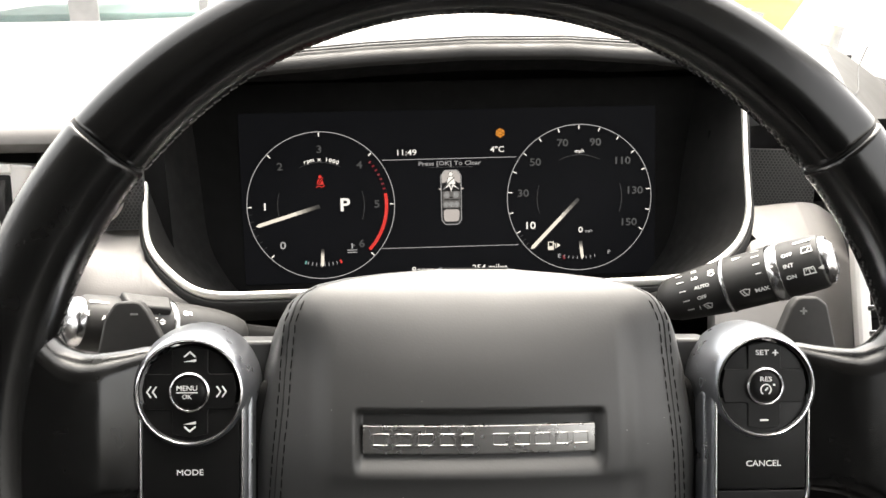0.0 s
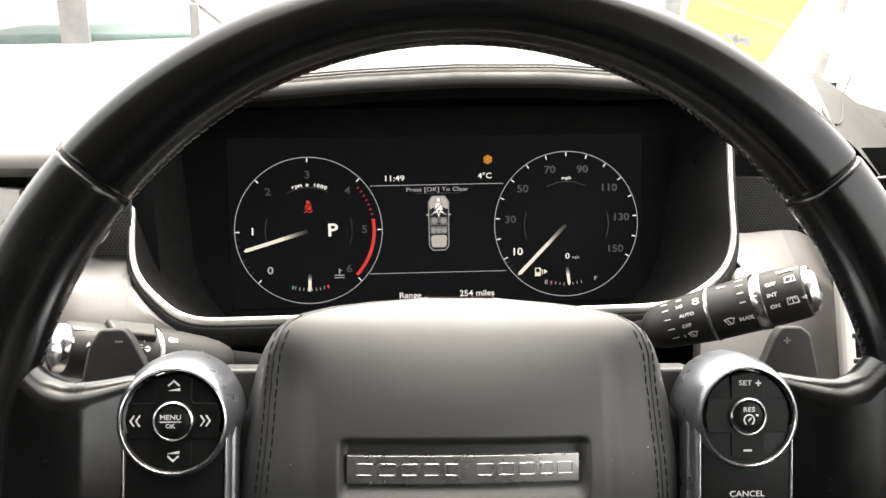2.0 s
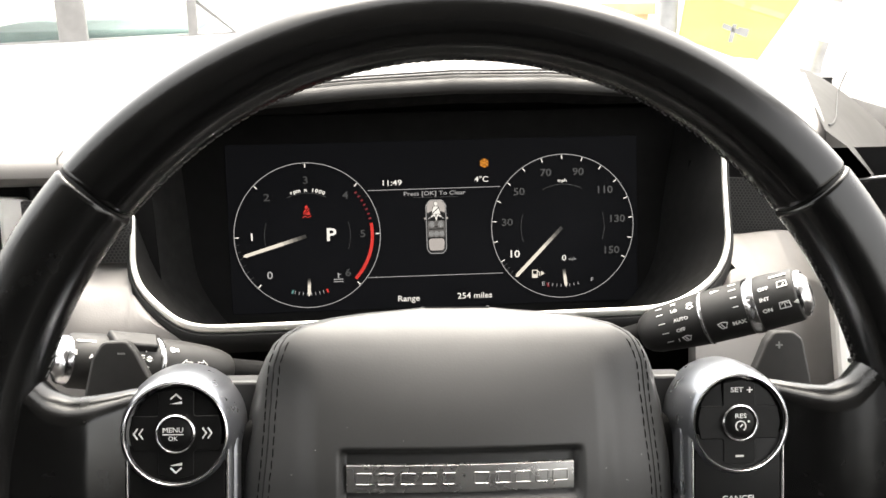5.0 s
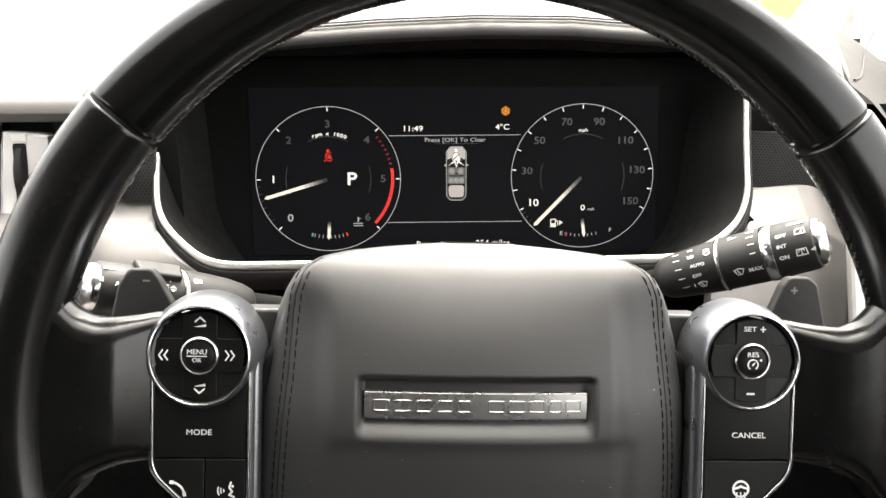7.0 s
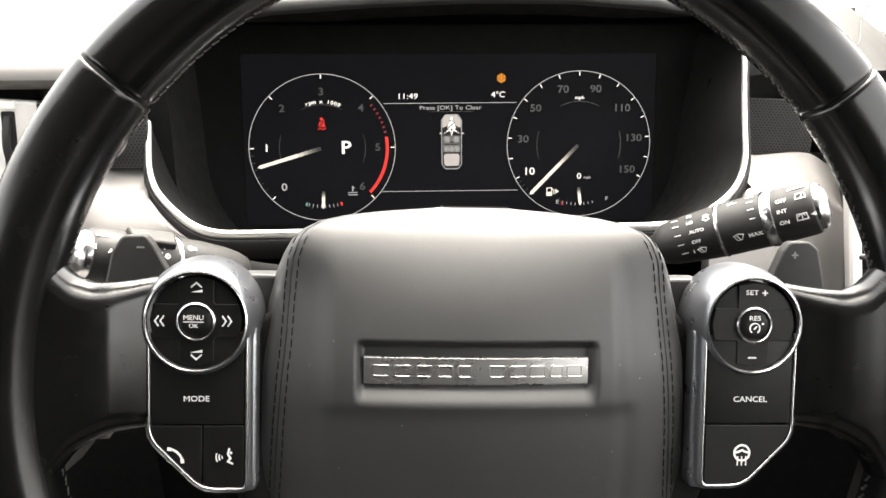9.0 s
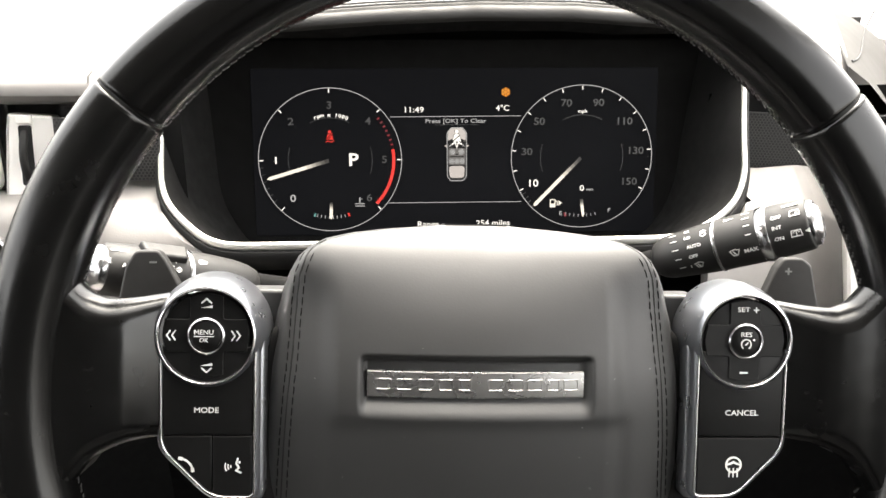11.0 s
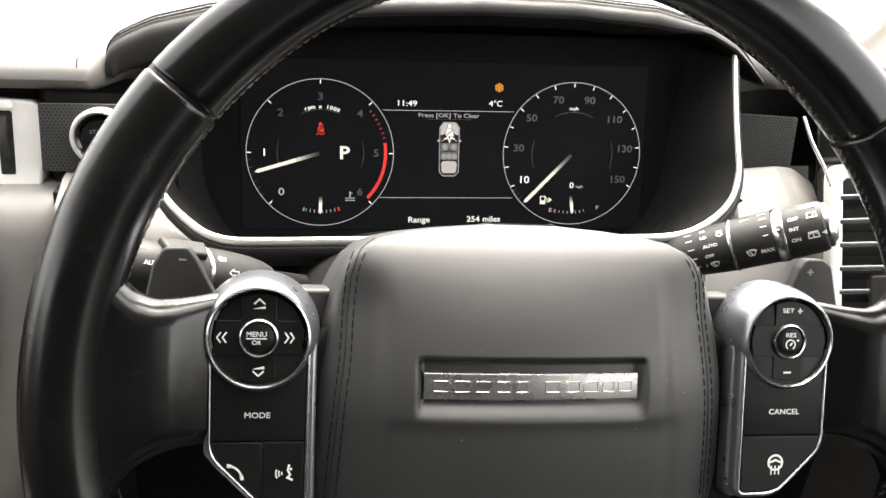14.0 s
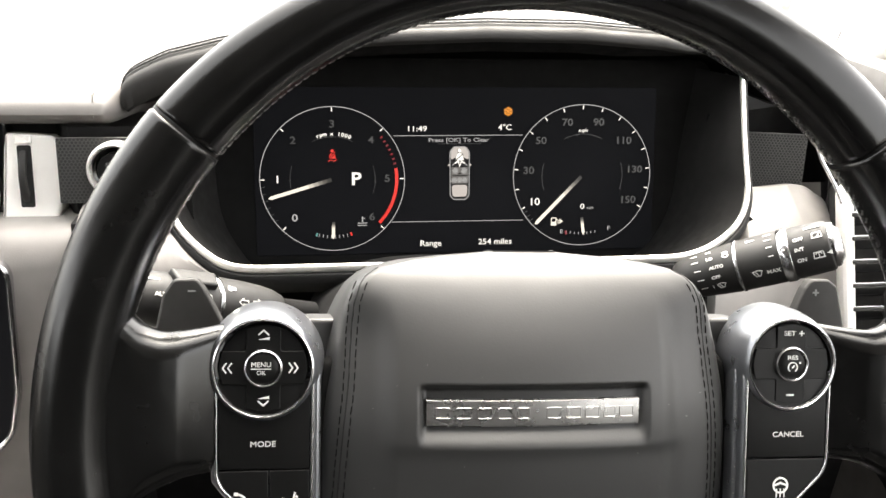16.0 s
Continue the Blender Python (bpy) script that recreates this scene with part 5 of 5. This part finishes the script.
path = [end_point(0.847, 0.41), end_point(0.771, 0.305), end_point(0.69, 0.203), end_point(0.64, 0.14), end_point(0.609, 0.102), end_point(0.582, 0.051)]
path = [end_point(0.86, 0.42) + Vector((0.013, 0.01, 0.016))] + path
part("end_joint", sweep(bmesh.new(), rounded([tuple(p) for p in path], 2), oval(0.0008, 0.0006, 6)), GAP, dash, "dark joint")
tray = [(-0.62, 0.80), (-0.285, 0.80), (-0.262, 0.835), (-0.262, 0.90), (-0.285, 0.965), (-0.62, 0.965)]
bm = plate(bmesh.new(), fillet(tray, 0.02, 6), -0.004, 0.0022, 0.002)
bmesh.ops.transform(bm, matrix=pose(0, 0, beam_z(0.88) - 0.0398, 2.55, 0, 0), verts=bm.verts[:])
part("centre_panel", bm, DASH_SOFT, dash, "raised grey panel on the dash top")

# Lower driver's panel: it meets the surround above and turns down to the knees.
foot_line = [DISPLAY @ lean(x, y, -3.0) for x, y in shifted(line, 6.0)]
low = [(p.x, p.z) for p in foot_line if p.z < 1.1568]
PANEL = [(0.4930, 1.1570), (0.4852, 1.1525), (0.4812, 1.1460), (0.4782, 1.1335), (0.4740, 1.1200), (0.4685, 1.1000), (0.4600, 1.0500), (0.4500, 0.9300)]


def panel_y(z):
    rows = PANEL[::-1]
    return float(np.interp(z, [r[1] for r in rows], [r[0] for r in rows]))


rows = []
for x in sorted(np.concatenate([np.linspace(-0.1875, -0.130, 16), [-0.0945, -0.0935, 0.1985, 0.1995], np.linspace(-0.128, -0.096, 12), np.linspace(-0.09, 0.196, 80), np.linspace(0.201, 0.232, 12), np.linspace(0.236, 0.340, 40)])):
    top = 1.1570
    if low[0][0] < x < low[-1][0]:
        top = min(top, table(low, x))
    if -0.094 < x < 0.199:
        top = 1.062
    top -= 0.003 * ease(0.20, 0.25, x) + 0.010 * ease(0.194, 0.208, x) * ease(0.258, 0.232, x)
    top -= 0.012 * ease(0.285, 0.318, x) ** 1.6 + 0.09 * max(0, (x - 0.312) / 0.03) ** 2
    back = 0.055 * ease(0.19, 0.315, x)
    edge = 0.0032 * max(0, (-0.180 - x) / 0.0075) ** 2
    row, soft = [], ease(0.236, 0.262, x)
    if x < -0.14 or x > 0.236:
        tuck = 0.018 * (ease(-0.176, -0.150, x) if x < 0 else ease(0.300, 0.232, x))
        row += [(x, 0.575 + back, top + 0.002 - 0.028 * soft), (x, 0.520 + back + tuck * 0.9, top + 0.002 - 0.006 * soft), (x, 0.507 + back + tuck, top + 0.001 - edge * 0.3 - 0.002 * soft)]
    else:
        row += [(x, panel_y(top) + back + 0.01, top - 0.001)] * 3
    fall = 0.006 * ease(-0.130, -0.145, x) + 0.022 * soft
    for z in (top - 0.002 - fall, *np.linspace(top - 0.005 - fall, 1.06, 12), 1.03):
        tuck = 0.018 * ease(1.132, 1.155, z) * (ease(-0.176, -0.150, x) if x < 0 else ease(0.180, 0.212, x) * ease(0.300, 0.232, x))
        row.append((x, panel_y(z) + back + edge + tuck, z))
    rows.append(row)
# Black sheet behind the panel's opening, in place of the shade there.
part("column_recess", plate(bmesh.new(), rrect(0.052, 1.045, 0.32, 0.114, 0.004), -0.53, -0.512), DEEP_BLACK, dash, "black sheet standing for the shade round the steering column").matrix_world = pose(0, 0, 0, 90, 0, 0)
bm = strip(bmesh.new(), rows)
bmesh.ops.remove_doubles(bm, verts=bm.verts[:], dist=0.00005)
part("knee_panel", bm, DASH_SOFT, dash, "grey soft-touch lower panel", 50)
# The bolster's black includes the shade below the knee panel.
part("knee_bolster", strip(bmesh.new(), [[(x, 0.460 + 0.055 * ease(0.19, 0.315, x), 1.031), (x, 0.474 + 0.05 * ease(0.19, 0.315, x), 1.022), (x, 0.56, 0.98), (x, 0.62, 0.9), (x, 0.66, 0.6), (x, 0.7, 0.4)] for x in np.linspace(-0.187, 0.42, 40)]), DEEP_BLACK, dash, "lower bolster, blackened for the shade under the dash")

# Centre stack panel beside it.
rows = []
for x in np.concatenate([np.linspace(-0.70, -0.21, 14), np.linspace(-0.208, -0.1905, 10)]):
    e = 0.0036 * max(0, (x + 0.200) / 0.0095) ** 2
    k = ease(-0.200, -0.228, x)
    rows.append([(x, 0.575, 1.1490), (x, 0.527, 1.1488), (x, 0.514, 1.1478), (x, 0.505 + e, 1.1440), (x, 0.499 + e, 1.1370), (x, 0.4955 + e, 1.125), (x, 0.4945 + e, 1.09), (x, 0.4952 + e, 1.05), (x, 0.4985 - 0.002 * k + e, 1.022), (x, 0.5050 - 0.005 * k + e, 0.996 - 0.010 * k), (x, 0.515 - 0.008 * k + e, 0.974 - 0.030 * k), (x, 0.530 - 0.008 * k, 0.960 - 0.045 * k), (x, 0.60, 0.95 - 0.055 * k)])
part("middle_panel", strip(bmesh.new(), rows), DASH_SOFT, dash, "grey centre stack panel", 50)
part("joint", plate(bmesh.new(), [(-0.193, 1.02), (-0.184, 1.02), (-0.184, 1.150), (-0.193, 1.150)], -0.52, -0.505), GAP, dash).matrix_world = pose(0, 0, 0, 90, 0, 0)

# Fascia band behind grilles and buttons, left and right of the instruments; the beam's shade is in its black.
part("fascia", strip(bmesh.new(), [[(x, 0.545 - 0.018 * ease(-0.205, -0.195, x), z) for z in (1.2035, 1.19, 1.166, 1.14)] for x in (-0.72, -0.3, -0.206, -0.202, -0.198, -0.194, -0.16, -0.125)]), DEEP_BLACK, dash)
part("fascia", strip(bmesh.new(), [[(x, 0.575 + 0.03 * ease(0.22, 0.31, x), z) for z in (1.200, 1.19, 1.16, 1.14)] for x in np.linspace(0.225, 0.46, 14)]), DEEP_BLACK, dash)


def grille(m, w, h):
    """A perforated loudspeaker panel with staggered round-cornered holes."""
    g = part("speaker_grille", plate(bmesh.new(), rrect(0, 0, w, h, 0.001), -0.004, 0.0), MESH_PLASTIC, dash, "perforated grey speaker grille")
    g.matrix_world = m
    bm, pitch, row = bmesh.new(), 0.0023, 0
    y = -h / 2 + 0.0012
    while y < h / 2 - 0.0008:
        x = -w / 2 + 0.0012 + (pitch / 2 if row % 2 else 0)
        while x < w / 2 - 0.0008:
            lathe(bm, [(0.00088, 0.00012), (0.00084, 0.0001)], 6, (x, y))
            x += pitch
        y += pitch * 0.8
        row += 1
    tagged(part("perforation", bm, GAP, g, "dark perforations"), kind="stuff")
    return g


def facing(x, y, z, yaw=0.0, tilt=0.0):
    """A pose whose z looks to the driver and y up."""
    return pose(x, y, z, 90 - tilt, 0, yaw)


grille(facing(-0.1685, 0.5180, 1.1790, 0, 8), 0.063, 0.0390)
grille(facing(0.2785, 0.575, 1.1630, -14, 6), 0.046, 0.0450)

# Start button.
start = thing("start_button", facing(-0.1655, 0.5100, 1.1810, 0, 6), "round engine start button in a satin metal ring", "start button")
part("ring", lathe(bmesh.new(), [(0.0139, -0.02), (0.0139, -0.0008), (0.0144, 0.0008), (0.0154, 0.0010), (0.0165, -0.0004), (0.0170, -0.003), (0.0170, -0.02)], 64, (0, 0), False), ALLOY, start, "bright satin ring")
part("collar", lathe(bmesh.new(), [(0.0139, -0.02), (0.0136, -0.003), (0.0108, -0.0042), (0.0106, -0.008)], 64, (0, 0)), GLOSS_BLACK, start)
button = part("button", lathe(bmesh.new(), [(0.0104, -0.012), (0.0104, -0.0012), (0.0098, -0.0004), (0.006, 0.0), (0.001, 0.0001)], 64), BUTTON_BLACK, start, "dark grey push button")
word(button, "START", 0, 3.6, 0.12, 2.1, 1.2, INK_DIM)
icon(button, [([(-3.4, 0), (3.4, 0)], 0.6, False), ([(-4.6, -3.8), (4.6, -3.8)], 1.9, False)], z=0.05, mat=INK_DIM)

# Metal vent-control housing with a thumbwheel.
housing = thing("vent_control", facing(-0.2185, 0.530, 1.1725, 0, 10), "bright satin metal housing with a thumbwheel beside the vent", "vent control")
part("shell", plate(bmesh.new(), fillet([(-0.0195, -0.0295), (0.0135, -0.0285), (0.0170, -0.0125), (0.0172, 0.014), (0.0150, 0.0245), (-0.0145, 0.0265)], [0.001, 0.006, 0.012, 0.012, 0.005, 0.001]), -0.03, 0.001, 0.002), PALE_ALLOY, housing, "bright satin metal shell")
part("slot", plate(bmesh.new(), rrect(-0.0035, 0.0, 0.0082, 0.0375, 0.0016), -0.01, 0.0013), GAP, housing)
bm = bmesh.new()
sweep(bm, [(-0.0040, 0.0175 * math.sin(radians(a)), -0.0105 + 0.0165 * math.cos(radians(a))) for a in range(-80, 81, 8)], lambda t: oval(0.0020 + 0.0013 * abs(2 * t - 1) ** 1.4, 0.0022, 16, 4), up=(1, 0, 0))
part("thumbwheel", bm, BLACK_PLASTIC, housing, "ribbed black thumbwheel")
part("tab", plate(bmesh.new(), rrect(-0.0032, 0.0225, 0.0095, 0.0055, 0.001), -0.002, 0.0035, 0.001), PALE_ALLOY, housing)


def vent(name, m, w, h, slats, label, hand):
    """An air vent: metal frame, dark throat, metal-edged slats and a vane tab; hand is the side of the bright edge."""
    v = thing(name, m, label, "air vent", "dashboard air vents")
    outer = rrect(0, 0, w, h, 0.010, 5)
    part("frame", hollow(bmesh.new(), outer, offset(outer, 0.0050 if hand > 0 else 0.0075), -0.02, 0.0025, 0.0012 if hand > 0 else 0.002), PALE_ALLOY, v, "bright metal frame")
    part("throat", plate(bmesh.new(), rrect(0, 0, w - 0.002, h - 0.002, 0.009), -0.045, -0.030), DASH_BLACK, v)
    for z in slats:
        s = part("slat", plate(bmesh.new(), rrect(0, z, w - 0.010, 0.0115, 0.002), -0.006, -0.0045, 0.0006), DEEP_BLACK, v, "dark slat")
        s.matrix_local = pose(0, z, -0.003, -62, 0, 0) @ pose(0, -z, 0, 0, 0, 0)
        part("slat_edge", sweep(bmesh.new(), [(-w / 2 + 0.0055, z, 0.0012), (w / 2 - 0.0055, z, 0.0012)], oval(0.0019, 0.0013, 12, 3)), CHROME, v, "metal slat edge")
    bm = plate(bmesh.new(), rrect(hand * w * 0.22, slats[-2], 0.013, 0.022, 0.003), -0.006, 0.004, 0.0012)
    part("vane_tab", bm, BLACK_PLASTIC, v)
    return v


VENT_R = facing(0.2965, 0.5130, 1.1660, -20, 12) @ pose(0, 0, 0, 0, 0, 8.5) @ pose(0.056, -0.060, 0)
part("vent_surround", plate(bmesh.new(), rrect(-0.335, 1.1755, 0.208, 0.062, 0.004), -0.545, -0.533, 0.002), GLOSS_BLACK, dash, "gloss black vent surround").matrix_world = pose(0, 0, 0, 90, 0, 0)
vent("air_vent", facing(-0.336, 0.5300, 1.1765, 0, 10), 0.192, 0.0545, (0.0150, 0.0020, -0.0115), "centre air vent with metal frame and slats", 1)
vent("air_vent", VENT_R, 0.112, 0.120, (0.0400, 0.0240, 0.0080, -0.0080, -0.0240, -0.0400), "outer air vent with bright metal frame and slats", -1)
part("vent_backing", plate(bmesh.new(), rrect(0.03, 0.01, 0.17, 0.160, 0.01), -0.075, -0.048, 0.002), GLOSS_BLACK, dash, "gloss black end panel").matrix_world = VENT_R
bm = sweep(bmesh.new(), [(0.2800, 0.530, 1.196), (0.2845, 0.522, 1.181), (0.2915, 0.512, 1.166), (0.2960, 0.507, 1.155)], oval(0.0016, 0.0012, 10))
part("trim_strip", bm, CHROME, dash, "slim chrome strip")

# Touch screen in the centre stack.
screen = thing("touch_screen", facing(-0.417, 0.4925, 1.0615, 0, 0), "dark touch screen in a bright metal frame on the centre stack", "touch screen")
outer = fillet([(-0.145, -0.076), (0.145, -0.076), (0.178, -0.048), (0.186, -0.015), (0.1915, 0.072), (-0.1915, 0.072), (-0.186, -0.015), (-0.178, -0.048)], [0.04, 0.04, 0.03, 0.06, 0.014, 0.014, 0.06, 0.03], 9)
part("frame", hollow(bmesh.new(), outer, offset(outer, 0.0034), -0.004, 0.0030, 0.0013), CHROME, screen, "bright metal frame")
part("glass", plate(bmesh.new(), offset(outer, 0.0032), -0.004, 0.0012), SCREEN_BLACK, screen, "dark glossy glass")
for body, y in (("MODE", 0.0480), ("AUDIO", 0.0283), ("VIDEO", 0.0218), ("NAV", 0.0018), ("PHONE", -0.0224)):
    word(screen, body, 162.5 + y * 80 - (3 if body == "PHONE" else 0), y * 1000, 1.35, 3.0, 1.25, LIT_WHITE)
part("sensor", lathe(bmesh.new(), [(0.0014, 0.001), (0.0014, 0.0014)], 14, (0.1655, -0.043)), INK_DIM, screen)
part("lower_shelf", plate(bmesh.new(), rrect(-0.42, 0.3, 0.62, 0.36, 0.02), 0.82, 0.845, 0.004), DASH_SOFT, dash, "grey lower shelf")

# ---- cabin ----
solo("floor", box(bmesh.new(), -1.34, 0.66, -1.20, 1.2, 0.36, 0.40), CARPET, "dark carpeted cabin floor", "floor", "structure")
solo("ceiling", box(bmesh.new(), -1.32, 0.64, -1.20, 0.10, 1.73, 1.77, 0.02), LINING, "grey fabric headlining over the seats", "ceiling", "structure")
solo("wall_front", box(bmesh.new(), -1.32, 0.60, 1.10, 1.16, 0.40, 1.19), DASH_BLACK, "dark bulkhead below the windscreen", "wall", "structure")
# Unseen panel, added to keep left light off the wheel's lower part.
solo("wall_left", box(bmesh.new(), -1.32, -1.28, -1.14, -0.05, 1.10, 1.42), REAR_DARK, "unseen dark panel added to cut light from the passenger side", "wall", "structure")
# Unseen wall, windowless and dark so reflections on the wheel stay dark.
solo("wall_back", box(bmesh.new(), -1.32, 0.64, -1.20, -1.14, 0.40, 1.73), REAR_DARK, "plain dark unseen panel closing the cabin behind the driver", "wall", "structure")


def door(name, x, s):
    rows = []
    for y in np.linspace(-1.16, 1.16, 40):
        top = 1.125 + 0.05 * ease(0.35, 1.05, y)
        rows.append([(x + s * 0.02, y, top - 0.01), (x, y, top), (x - s * 0.03, y, top - 0.004), (x - s * 0.045, y, top - 0.03), (x - s * 0.04, y, 0.98), (x - s * 0.06, y, 0.86), (x - s * 0.03, y, 0.8), (x - s * 0.03, y, 0.40)])
    return solo(name, strip(bmesh.new(), rows), DOOR_TRIM, "grey door trim panel below the side glass", "door", "structure")


door("door_1", 0.63, 1)
door("door_2", -1.30, -1)


def pillar(name, x, s):
    bm = sweep(bmesh.new(), [(x + s * 0.015, 1.08, 1.17), (x, 0.86, 1.34), (x - s * 0.015, 0.60, 1.53), (x - s * 0.03, 0.05, 1.75)], oval(0.022, 0.030, 16, 3))
    solo(name, bm, PILLAR_TRIM, "pale windscreen pillar trim", "pillar", "structure")


pillar("pillar_1", 0.655, 1)
pillar("pillar_2", -1.29, -1)
glass = solo("window_1", strip(bmesh.new(), [[(x, 1.145, 1.235), (x, 0.62, 1.52), (x, 0.08, 1.74)] for x in np.linspace(-1.27, 0.63, 8)]), CLEAR, "clear sloping windscreen", "windscreen", "structure")
glass.visible_shadow = False
# ---- outside ----
solo("ground", strip(bmesh.new(), [[(x, y, 0.0) for y in (-300, -10, 0, 10, 30, 300)] for x in (-300, -10, 0, 10, 300)]), TARMAC, "grey tarmac yard reaching to the horizon", "ground", "structure")


def parked_car():
    """A pale car parked across the way ahead, seen from its side."""
    c = thing("parked_car", pose(-1.2, 4.2, 0, 0, 0, 4), "white car parked across the yard", "car")
    body = [(-2.2, 0.30), (2.2, 0.30), (2.35, 0.55), (2.3, 0.85), (1.1, 1.04), (0.6, 1.05), (-1.95, 0.97), (-2.3, 0.90), (-2.35, 0.55)]
    bm = plate(bmesh.new(), fillet(body, 0.12, 5), -0.85, 0.85, 0.08)
    part("body", bm, WHITE_PAINT, c, "white painted body").matrix_local = pose(0, 0.9, 0, 90, 0, 0)
    roof = [(-1.75, 1.56), (-0.02, 1.56), (0.08, 1.60), (-0.15, 1.66), (-1.6, 1.66)]
    part("roof", plate(bmesh.new(), fillet(roof, 0.03, 4), -0.72, 0.72, 0.04), WHITE_PAINT, c, "white roof").matrix_local = pose(0, 0.9, 0, 90, 0, 0)
    cabin = [(-1.95, 0.97), (0.60, 1.05), (-0.02, 1.57), (-1.70, 1.57)]
    part("glass", plate(bmesh.new(), cabin, -0.74, 0.74), TINTED, c, "greenish side glass").matrix_local = pose(0, 0.9, 0, 90, 0, 0)
    for x, w in ((-0.14, 0.13), (-1.9, 0.16), (0.40, 0.045)):
        h = 1.57 if x < 0.3 else 1.21
        part("pillar", box(bmesh.new(), x - w / 2, x + w / 2, 0.13, 0.16, 0.97, h, 0.01), GREY_PAINT, c, "grey window pillar")
    part("seal", sweep(bmesh.new(), [(-1.95, 0.145, 0.97), (0.60, 0.145, 1.05), (-0.02, 0.165, 1.57)], oval(0.012, 0.012, 8)), GREY_PAINT, c, "dark window seal")
    for x, h in ((-1.3, 1.045), (-0.42, 1.065), (0.08, 1.068)):
        part("seat", box(bmesh.new(), x - 0.30, x + 0.30, 0.3, 1.5, 0.7, h, 0.05), SEAT_GREEN, c, "dark seat back")
    for x in (-1.45, 1.45):
        w = part("wheel", lathe(bmesh.new(), [(0.20, -0.11), (0.31, -0.11), (0.33, -0.08), (0.33, 0.08), (0.31, 0.11), (0.20, 0.11)], 36), TYRE, c, "black tyre")
        w.matrix_local = pose(x, 0.14, 0.33, 90, 0, 0)
        part("rim", lathe(bmesh.new(), [(0.20, -0.08), (0.20, 0.06), (0.14, 0.09), (0.03, 0.07)], 24), ALLOY, w, "alloy rim")


parked_car()

board = thing("sign_board", pose(1.66, 4.0, 0, 0, 0, -8), "yellow notice board on a grey post with faint lines", "sign board")
face = fillet([(-0.25, 1.02), (0.10, 0.90), (0.42, 1.42), (-0.20, 1.46)], 0.02, 3)
b = part("panel", plate(bmesh.new(), face, -0.02, 0.0, 0.004), YELLOW, board, "yellow panel")
b.matrix_local = pose(0, 0, 0, 90, 0, 0)
icon(b, [([(-130, 1215), (30, 1165)], 26, False), ([(60, 1155), (210, 1110)], 26, False)], z=0, mat=RED_PAINT, name="red_line", thick=0.003)
icon(b, [([(-60, 1075), (55, 1030)], 22, False), ([(-5, 1080), (-20, 1000)], 20, False), ([(10, 1060), (60, 1050)], 16, False)], z=0, mat=STEEL, name="grey_mark", thick=0.003)
part("post", lathe(bmesh.new(), [(0.045, 0.0), (0.045, 1.9)], 16, (-0.30, 0.03)), STEEL, board, "grey post")
part("leg", box(bmesh.new(), 0.02, 0.07, 0.02, 0.05, 0.0, 1.0), STEEL, board)
rail = thing("timber_rail", pose(0.95, 4.6, 0), "pale timber rail on short posts", "rail")
part("bar", box(bmesh.new(), -0.30, 0.52, -0.03, 0.03, 1.10, 1.16, 0.01), TIMBER, rail)
for x in (-0.25, 0.45):
    part("post", box(bmesh.new(), x - 0.035, x + 0.035, -0.02, 0.05, 0.0, 1.12, 0.008), TIMBER, rail)
marker = thing("marker_post", pose(2.22, 4.2, 0, 0, 0, 0), "grey marker post with a pale red band", "marker post")
part("shaft", sweep(bmesh.new(), [(-0.16, 0, 0.0), (-0.06, 0, 0.9), (0.02, 0, 1.25)], oval(0.035, 0.03, 14)), STEEL, marker)
part("band", sweep(bmesh.new(), [(-0.045, 0, 0.98), (0.0, 0, 1.16)], oval(0.042, 0.037, 14)), PALE_RED, marker, "pale red band")
